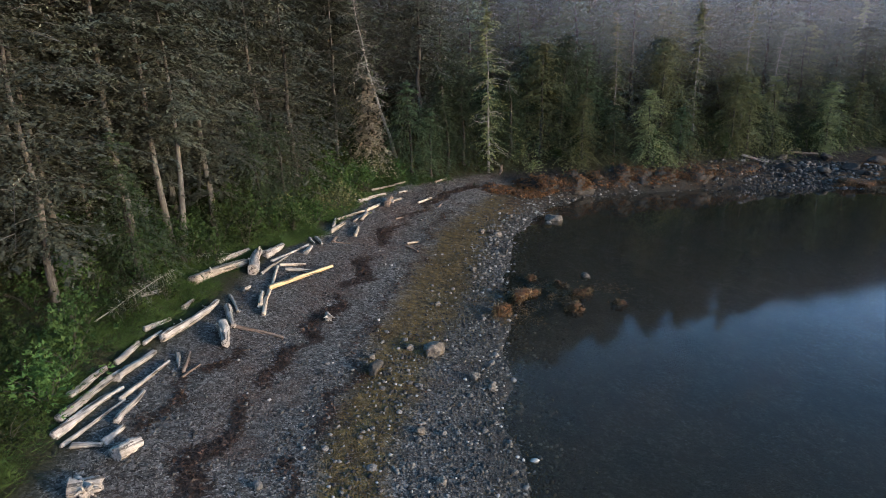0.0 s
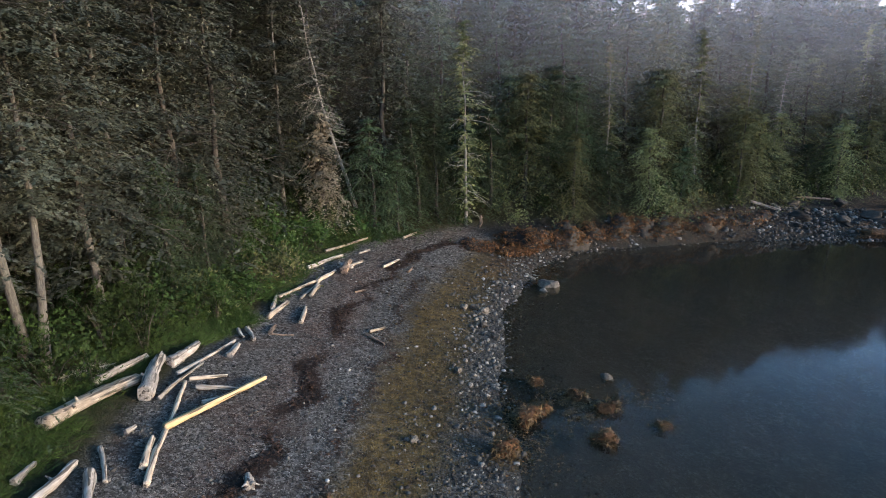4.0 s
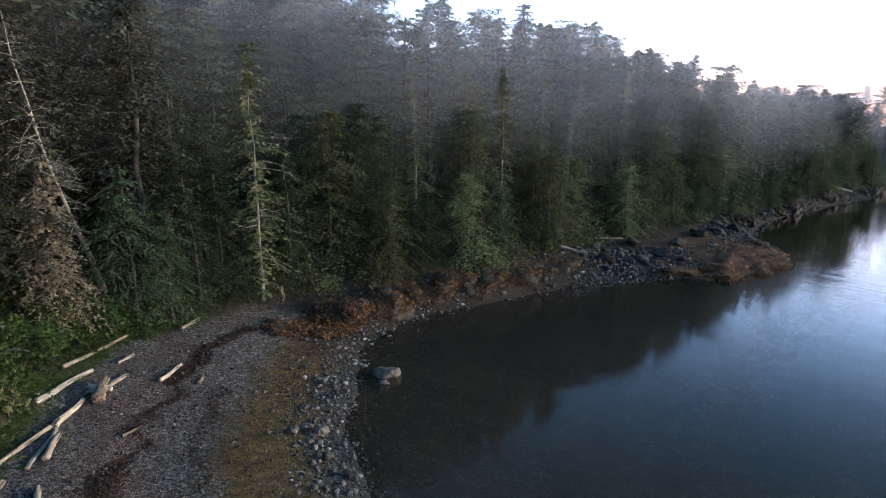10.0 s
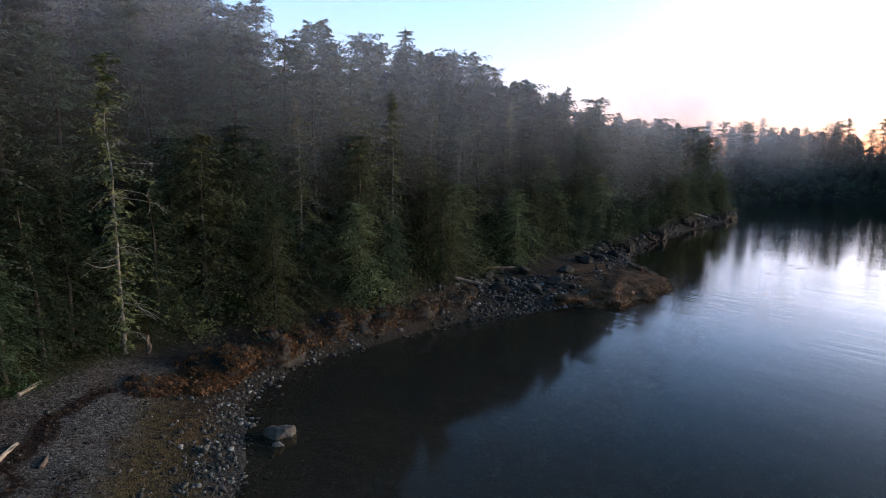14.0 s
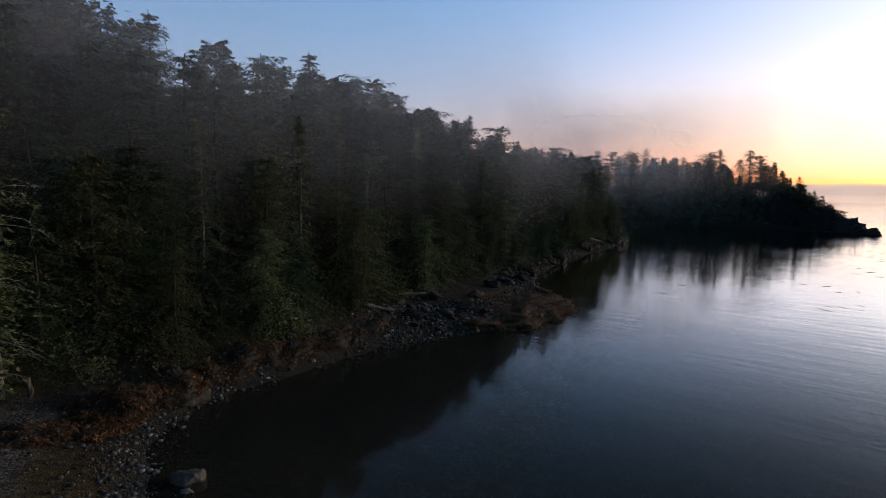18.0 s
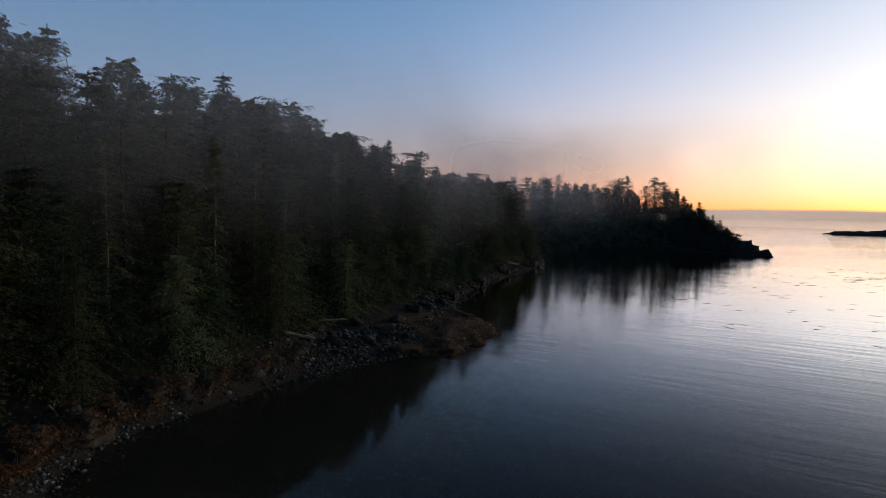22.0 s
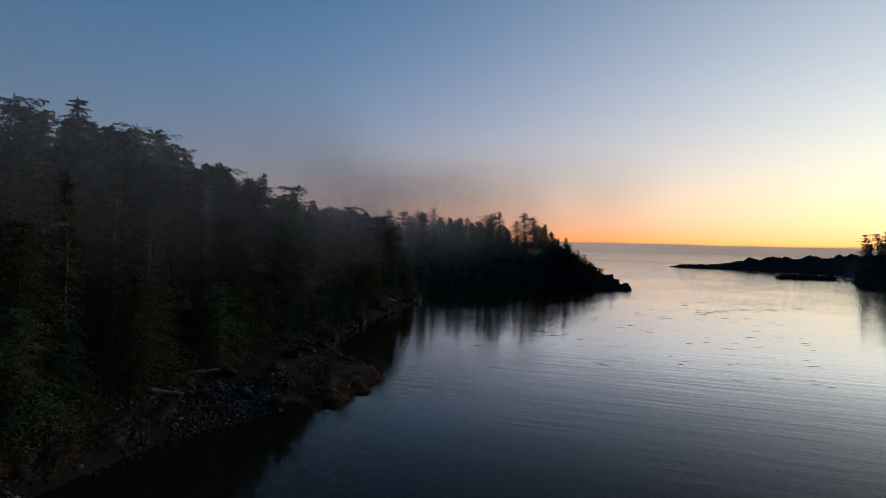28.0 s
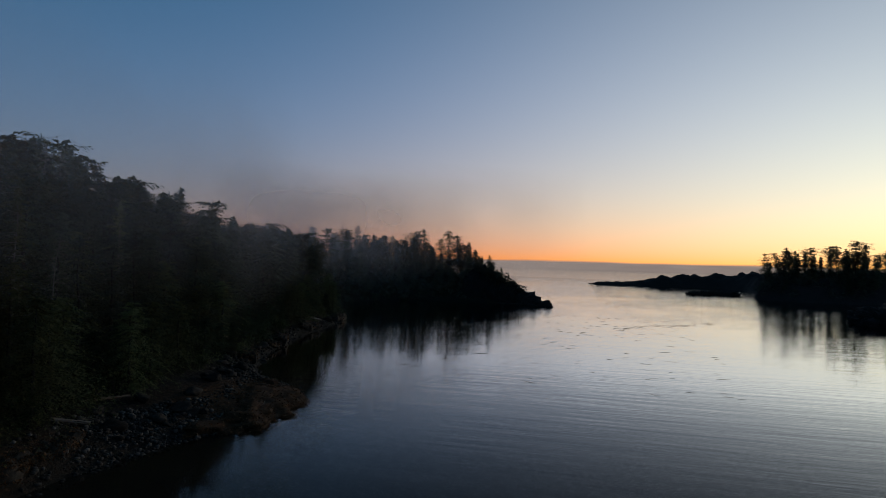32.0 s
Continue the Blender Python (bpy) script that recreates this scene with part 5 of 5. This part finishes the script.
_n = 7000
_x, _y = _g.uniform(-3, 15, _n), _g.uniform(12, 54, _n)
_s, _v = signed(_x, _y, SHORE), signed(_x, _y, VEG)
_ok = (_s > 0.8) & (_v < -1.2) & (wobble(_x, _y, 1.0, 6) > -0.3)
_p = np.column_stack([_x, _y, height(_x, _y) + 0.012])[_ok]
_al = np.column_stack([_g.normal(0, 1, (len(_p), 2)), _g.normal(0.05, 0.1, len(_p))])
_al /= np.linalg.norm(_al, axis=1)[:, None]
_le = _g.uniform(0.03, 0.13, len(_p))
_o = new("weed_scraps", mesh("weed_scraps", *sprays(_g, _p, _al, _le, _le * 0.3, np.full(len(_p), 0.1), 2), M_WRACK))
tagged(_o, "dark scraps of dried weed over the gravel", "seaweed", kind="stuff")
weed_bed("rockweed_bed", "dark brown rockweed lying in the shallows", 4200, 11.6, 32.0, 1.5, 0.7, M_DARKWEED, 81, 0.14)
weed_bed("rockweed_bed", "orange-brown rockweed at the water's edge", 2200, 9.0, 29.8, 0.9, 0.9, M_DARKWEED, 82, 0.13)
weed_bed("algae_mat", "thin olive algae over the lower beach", 6000, 6.9, 35.0, 1.2, 9.0, M_OLIVEWEED, 83, 0.09)


# ---------------------------------------------------------------- rock outcrops along the shore
def outcrop(x, y, rx, ry, h, turn, seed, weed=0, mat=None, cover=0.5, label="", flat=0.55, rugged=1.0):
    """A low ledge of broken rock with weed on its seaward skirt."""
    g = np.random.default_rng(seed)
    v, f = ico(5 if max(rx, ry) > 3 else 4)
    v = v.copy()
    v[:, 2] = np.sign(v[:, 2]) * np.abs(v[:, 2]) ** flat
    off = g.uniform(0, 99, 3)
    size = np.array([rx, ry, h])
    w = v * size
    d1 = np.array([noise.fractal(Vector(p * 0.55 + off), 0.8, 2.1, 6) for p in w])
    crag = np.array([noise.cell(Vector(p * [1.0, 1.0, 1.6] + q * 0.5 + off)) + 0.6 * noise.cell(Vector(p * 2.3 + q * 0.3 + off)) for p, q in zip(w, np.stack([d1, d1[::-1], d1], 1))])
    v = w * (1 + rugged * (0.28 * d1 + 0.10 * crag))[:, None]
    v[:, 2] += np.where(v[:, 2] > 0, rugged * (0.35 * d1 + 0.22 * crag) * min(h, 1.2), 0)
    ob = new("rock_outcrop", mesh("rock_outcrop", v, f, mat or M_DARKROCK, False))
    ob.matrix_basis = pose(x, y, min(float(height(x, y)), 0.9) - 0.25 * h, 0, 0, turn)
    tagged(ob, label or "dark fractured rock ledge with orange rockweed", "rock", "rock ledges along the shore")
    if weed:
        n = v / (np.linalg.norm(v, axis=1)[:, None] + 1e-6)
        ca, sa = math.cos(radians(turn)), math.sin(radians(turn))
        sea = n[:, 0] * sa + n[:, 1] * ca          # northward part in the world
        ok = np.where((v[:, 2] > -0.1 * h) & (sea < cover + g.normal(0, 0.25, len(v))))[0]
        pick = g.choice(ok, weed)
        weed_on("rockweed", ob, v[pick] + g.normal(0, 0.10, (weed, 3)) * [1, 1, 0.3], n[pick], M_ROCKWEED, 0.18, seed, 3, "orange-brown rockweed")
    return ob


for i, (x, y, rx, ry, h, turn, n) in enumerate(((11.4, 51.9, 1.7, 1.1, 0.55, 15, 700), (15.2, 52.9, 2.3, 1.3, 0.9, 10, 1300), (14.2, 51.6, 1.4, 0.7, 0.4, 20, 600),
                                                (18.6, 53.9, 1.7, 1.1, 1.1, 25, 800), (21.8, 54.9, 1.9, 1.0, 1.2, 5, 900), (25.2, 55.2, 2.1, 1.0, 1.0, -5, 900),
                                                (29.2, 55.7, 2.1, 1.0, 0.9, 10, 800), (33.2, 56.4, 2.0, 1.1, 0.8, 15, 500), (37.5, 58.4, 1.6, 1.1, 1.0, 30, 150),
                                                (41.5, 60.6, 1.5, 1.0, 1.0, 0, 100), (47.5, 60.8, 1.8, 1.0, 0.8, 20, 150), (66.5, 65.2, 3.2, 1.2, 0.7, 25, 400),
                                                (80.0, 69.4, 4.2, 1.5, 0.7, 20, 400), (96.0, 73.0, 4.0, 1.6, 0.8, 10, 300), (112.0, 75.2, 3.4, 1.4, 0.8, 10, 200))):
    outcrop(x, y, rx, ry, h * 0.85, turn, 700 + i, int(n * 3.0), cover=0.25)
_reef = outcrop(49.0, 54.6, 8.6, 4.4, 1.0, 16, 730, 14000, M_REEF, 2.0, "broad flat reef covered in rust-orange rockweed", 1.25, 0.4)
_reef.location.z = -0.15
_reef = outcrop(54.4, 57.0, 3.6, 2.8, 0.9, 40, 731, 4000, M_REEF, 2.0, "low weed-covered reef sloping into the water", 1.25, 0.4)
_reef.location.z = -0.15
for i, (x, y, rx, ry, h, turn) in enumerate(((185.0, 63.0, 7.5, 6.0, 9.0, 60), (180.5, 56.0, 6.0, 4.0, 5.8, 55), (177.0, 49.6, 5.6, 2.6, 3.2, 48), (172.6, 44.6, 4.0, 1.5, 1.3, 44))):
    ob = outcrop(x, y, rx, ry, h, turn, 740 + i, 0, M_ISLEROCK, label="bare dark rock at the tip of the point", flat=0.95, rugged=0.55)
    ob.location.z = -0.2
for kind, x, y, foot, top, pick in (("spruce", 181.0, 60.4, 6.5, 13.2, 0), ("young", 183.5, 61.5, 8.0, 11.5, 1), ("young", 186.0, 64.5, 8.6, 13.0, 0), ("spruce", 179.6, 56.8, 5.0, 9.8, 1),
                                    ("spruce", 178.6, 54.8, 4.2, 8.3, 2), ("young", 182.0, 58.4, 6.5, 9.4, 1), ("far", 188.0, 68.0, 7.0, 15.0, 2), ("spruce", 191.0, 71.0, 6.0, 17.0, 1)):
    ob = plant(kind, x, y, top - foot, x * 37 % 360, pick)
    ob.location.z = foot - 0.3
_g = random.Random(4)
for i in range(46):
    x = _g.uniform(36, 116)
    t = _g.random()
    ys = np.interp(x, [36, 45, 60, 66, 73, 81, 92, 100, 113, 117], [54.2, 52.4, 60.5, 63.8, 66.6, 69.2, 71.4, 72.2, 74.6, 77])
    yv = np.interp(x, [35, 38.7, 46.5, 59, 66, 73, 82, 92, 114], [58, 61.5, 62.6, 65.2, 67.2, 69.6, 72, 74.6, 77.8])
    r = _g.uniform(0.3, 0.8)
    ob = new("shore_rock", DARK_BOULDERS[i % 4])
    y = float(ys + (yv - ys) * (0.15 + 0.8 * t))
    ob.matrix_basis = Matrix.LocRotScale((x, y, float(height(x, y)) + 0.15 * r), Euler((_g.uniform(-0.3, 0.3), 0, _g.uniform(0, 6.28))), (r * 1.3, r, r * 0.8))
    tagged(ob, "dark angular rock on the wooded shore", "rock", "rocks along the wooded shore")

# ---------------------------------------------------------------- islands across the channel
ISLE = [(346, 41), (344, 30), (342, 17), (344, 0), (338, -22), (322, -30), (292, -32), (266, -25), (248, -20), (241, -32), (238, -46), (240, -60), (262, -130), (330, -130), (352, -60), (358, -20),
        (354, 10), (352, 36)]


def isle_height(x, y):
    d = signed(x, y, ISLE)
    cap = np.interp(y, [-60, -24, 0, 10, 17, 30, 41], [8.0, 6.0, 5.4, 3.8, 2.0, 1.7, 1.2]) * (1 + 0.3 * wobble(x, y, 4.0, 2) + 0.12 * wobble(x, y, 1.3, 4))
    return np.where(d < 0, np.maximum(d * 0.5, -3.0), cap * (1 - np.exp(-0.45 * np.maximum(d, 0))) + 0.5 * wobble(x, y, 1.6, 5) * np.clip(d, 0, 1))


_ix, _iy = np.meshgrid(np.arange(228, 362, 1.2), np.arange(-136, 48, 1.2), indexing="ij")
_nx, _ny = _ix.shape
_i, _j = np.meshgrid(np.arange(_nx - 1), np.arange(_ny - 1), indexing="ij")
_f = np.stack([_i * _ny + _j, (_i + 1) * _ny + _j, (_i + 1) * _ny + _j + 1, _i * _ny + _j + 1], -1).reshape(-1, 4)
island = new("island", mesh("island", np.stack([_ix, _iy, isle_height(_ix, _iy)], -1).reshape(-1, 3), _f, M_ISLEROCK))
tagged(island, "low dark rocky island across the channel", "island", kind="structure")
for i, (x, y, rx, ry, h, turn, lab) in enumerate(((267.5, -10, 9.5, 2.4, 1.3, 100, "low bare islet of dark rock"), (160, -30.0, 10.0, 7.0, 3.0, -30, "dark bare rock rising from the channel"))):
    _o = outcrop(x, y, rx, ry, h, turn, 760 + i, 0, M_ISLEROCK, label=lab)
    _o.location.z = 0.0


def plant_isle(kind, x, y, tall, turn, pick):
    ob = plant(kind, x, y, tall, turn, pick)
    ob.location.z = float(isle_height(x, y)) - 0.1


_g = random.Random(9)
_spots = []
while len(_spots) < 84:
    x, y = _g.uniform(238, 285), -22 - 95 * _g.random() ** 1.5
    if float(signed(x, y, ISLE)) > 1.5 and all((x - a) ** 2 + (y - b) ** 2 > 6 for a, b in _spots) and float(wobble(x, y, 7.0, 3)) > -0.45:
        _spots.append((x, y))
        r = _g.random()
        plant_isle("lichened" if r < 0.3 else "flagged" if r < 0.7 else "far", x, y, _g.uniform(6.5, 12.5), _g.uniform(0, 360), _g.randrange(3))
brush("island_scrub", "dense dark scrub over the rocky island", 1100, (234, -130, 300, -6), ISLE, (0.3, 40), isle_height, 43)
brush("point_tip_scrub", "wind-cropped scrub on the slope of the point", 110, (174, 48, 198, 76), [(177, 50.5), (181, 51), (190, 63), (196, 74), (187, 75), (180, 62)], (0, 9),
      lambda x, y: np.interp(y, [50, 54, 60, 66, 74], [2.2, 4.2, 7.2, 9.0, 9.8]), 44)

# ---------------------------------------------------------------- kelp on the water
_g = np.random.default_rng(21)
_pieces = []
for k in range(230):
    if k < 60:
        t = _g.uniform(0, 1)
        cx, cy = 120 + 22 * t + _g.normal(0, 1.5), 26 - 14 * t + 3 * math.sin(t * 5) + _g.normal(0, 0.8)
    else:
        cx, cy = _g.uniform(66, 150), _g.uniform(14, 50)
        if float(signed(cx, cy, SHORE)) > -5:
            continue
    a, n = _g.normal(1.9, 0.5), 5
    q = np.linspace(-0.5, 0.5, n)
    ln = _g.uniform(0.4, 1.8)
    line = np.column_stack([cx + q * ln * math.cos(a) + 0.12 * np.sin(q * 9), cy + q * ln * math.sin(a) + 0.12 * np.cos(q * 8), np.full(n, 0.015)])
    _pieces.append(tube(line, np.array([0.02, 0.06, 0.07, 0.05, 0.015]) * _g.uniform(0.08, 0.22), 4, False))
kelp = new("floating_kelp", mesh("floating_kelp", *join(_pieces), M_KELP))
tagged(kelp, "dark kelp strands floating on the calm water", "kelp", kind="stuff")


# ---------------------------------------------------------------- fog
def fog_material(name, scale, lo, hi, most, through_light=0.5, forward=False, tone=(0.80, 0.86, 0.96)):
    k = Mat(name)
    k.n.remove(k.b)
    nz = k.noise(k.coord("Object", (1, 1, 1.6)), scale, 2, 0.5)
    a = k.math("MULTIPLY", k.math("MULTIPLY", k.ramp(nz, [(lo, 0.0), (hi, 1.0)]), k.attr("fade")), most)
    df, tl, tp = k.n.new("ShaderNodeBsdfDiffuse"), k.n.new("ShaderNodeBsdfRefraction" if forward else "ShaderNodeBsdfTranslucent"), k.n.new("ShaderNodeBsdfTransparent")
    m1, m2 = k.n.new("ShaderNodeMixShader"), k.n.new("ShaderNodeMixShader")
    for s in (df, tl):
        s.inputs[0].default_value = (*tone, 1)
    if forward:     # droplets throw the light of the west onwards
        tl.inputs["Roughness"].default_value, tl.inputs["IOR"].default_value = 0.75, 1.25
        tl.inputs[0].default_value = (0.97, 0.95, 0.96, 1)
    k.l.new(df.outputs[0], m1.inputs[1])
    k.l.new(tl.outputs[0], m1.inputs[2])
    m1.inputs[0].default_value = through_light
    k.l.new(a, m2.inputs[0])
    k.l.new(tp.outputs[0], m2.inputs[1])
    k.l.new(m1.outputs[0], m2.inputs[2])
    k.l.new(m2.outputs[0], k.n["Material Output"].inputs[0])
    return k.m


def fog_patch(x0, y0, x1, y1, z0, z1, mat, bow=3.0, label="thin drifting patch of sea fog"):
    """A soft curved veil of fog that thins out to nothing at its rim."""
    nu, nv = 36, 14
    u, w = np.meshgrid(np.linspace(0, 1, nu), np.linspace(0, 1, nv), indexing="ij")
    dx, dy = x1 - x0, y1 - y0
    ln = math.hypot(dx, dy)
    b = bow * np.sin(u * 3.1) + 1.0 * w
    x, y = x0 + dx * u - dy / ln * b, y0 + dy * u + dx / ln * b
    z = z0 + (z1 - z0) * w
    i, j = np.meshgrid(np.arange(nu - 1), np.arange(nv - 1), indexing="ij")
    f = np.stack([i * nv + j, (i + 1) * nv + j, (i + 1) * nv + j + 1, i * nv + j + 1], -1).reshape(-1, 4)
    me = mesh("fog", np.stack([x, y, z], -1).reshape(-1, 3), f, mat, True)
    fade = np.sin(np.pi * u) ** 0.8 * np.sin(np.pi * w) ** 1.2
    me.attributes.new("fade", "FLOAT", "POINT").data.foreach_set("value", fade.ravel().astype(np.float32))
    ob = new("fog_patch", me)
    ob.visible_shadow = False
    return tagged(ob, label, "fog", "fog over the forest", "stuff")


M_FOG_THIN = fog_material("thin_fog", 0.03, 0.15, 0.75, 0.225, tone=(0.80, 0.85, 0.95))
M_FOG = fog_material("drifting_fog", 0.025, 0.2, 0.75, 0.18)
M_FOG_SLOPE = fog_material("slope_fog", 0.028, 0.15, 0.75, 0.19, tone=(0.80, 0.85, 0.95))
fog_patch(0, 55.8, 74, 63, 8, 36, M_FOG_THIN, 1.5, "faint haze before the shore trees")
fog_patch(38, 63.0, 112, 74.5, 6, 33, M_FOG_SLOPE, 2.0)
fog_patch(-16, 64, 36, 67, 10, 36, M_FOG_THIN, 1.5, "bluish fog between the trees of the slope")
fog_patch(30, 70, 104, 79, 9, 34, M_FOG_SLOPE, 2.0, "bluish fog between the trees of the slope")
fog_patch(58, 63, 134, 82, 3, 30, M_FOG_THIN, label="thin fog drifting along the wooded slope")
fog_patch(66, 88, 165, 104, 5, 36, M_FOG, label="fog rising behind the ridge trees")
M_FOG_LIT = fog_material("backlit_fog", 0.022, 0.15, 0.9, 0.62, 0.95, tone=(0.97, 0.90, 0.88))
fog_patch(112, 112, 182, 62, 2, 33, fog_material("pale_point_fog", 0.03, 0.15, 0.9, 0.62, 0.95, tone=(0.97, 0.90, 0.88)), 2.0, "pale fog drifting before the trees of the point")
fog_patch(140, 122, 190, 84, 4, 36, fog_material("pale_point_fog", 0.03, 0.15, 0.9, 0.9, 0.95, tone=(0.97, 0.90, 0.88)), 3.0, "pale fog drifting through the trees of the point")
fog_patch(196, 128, 246, 36, 2, 46, M_FOG_LIT, 5.0, "fog bank rising behind the wooded point")

# the bank that lies on the open sea: two low curved walls, one behind the other; emission stands in for western sky
# light on the fog
def sea_bank(far, tall, most, glow):
    k = Mat("sea_fog")
    k.n.remove(k.b)
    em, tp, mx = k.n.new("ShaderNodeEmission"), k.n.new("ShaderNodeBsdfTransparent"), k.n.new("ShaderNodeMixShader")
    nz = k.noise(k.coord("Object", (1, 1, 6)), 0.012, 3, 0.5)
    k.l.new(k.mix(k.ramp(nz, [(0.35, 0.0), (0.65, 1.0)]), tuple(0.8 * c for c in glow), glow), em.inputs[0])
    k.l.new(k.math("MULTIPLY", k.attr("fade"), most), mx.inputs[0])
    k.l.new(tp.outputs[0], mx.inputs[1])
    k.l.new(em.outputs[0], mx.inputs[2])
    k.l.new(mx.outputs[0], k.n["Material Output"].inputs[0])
    w, a = np.meshgrid(np.linspace(0, 1, 9), np.linspace(radians(-75), radians(60), 60), indexing="ij")
    nx, ny = w.shape
    i, j = np.meshgrid(np.arange(nx - 1), np.arange(ny - 1), indexing="ij")
    f = np.stack([i * ny + j, (i + 1) * ny + j, (i + 1) * ny + j + 1, i * ny + j + 1], -1).reshape(-1, 4)
    r = far + 60 * w + 25 * np.sin(a * 9)
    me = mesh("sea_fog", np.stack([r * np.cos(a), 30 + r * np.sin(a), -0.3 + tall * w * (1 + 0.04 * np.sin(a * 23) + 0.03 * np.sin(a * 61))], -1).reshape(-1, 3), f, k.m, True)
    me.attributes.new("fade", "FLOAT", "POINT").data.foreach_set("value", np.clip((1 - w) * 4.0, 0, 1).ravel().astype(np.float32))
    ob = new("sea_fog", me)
    ob.visible_shadow = False
    tagged(ob, "low grey fog bank lying on the open sea", "fog", kind="backdrop")


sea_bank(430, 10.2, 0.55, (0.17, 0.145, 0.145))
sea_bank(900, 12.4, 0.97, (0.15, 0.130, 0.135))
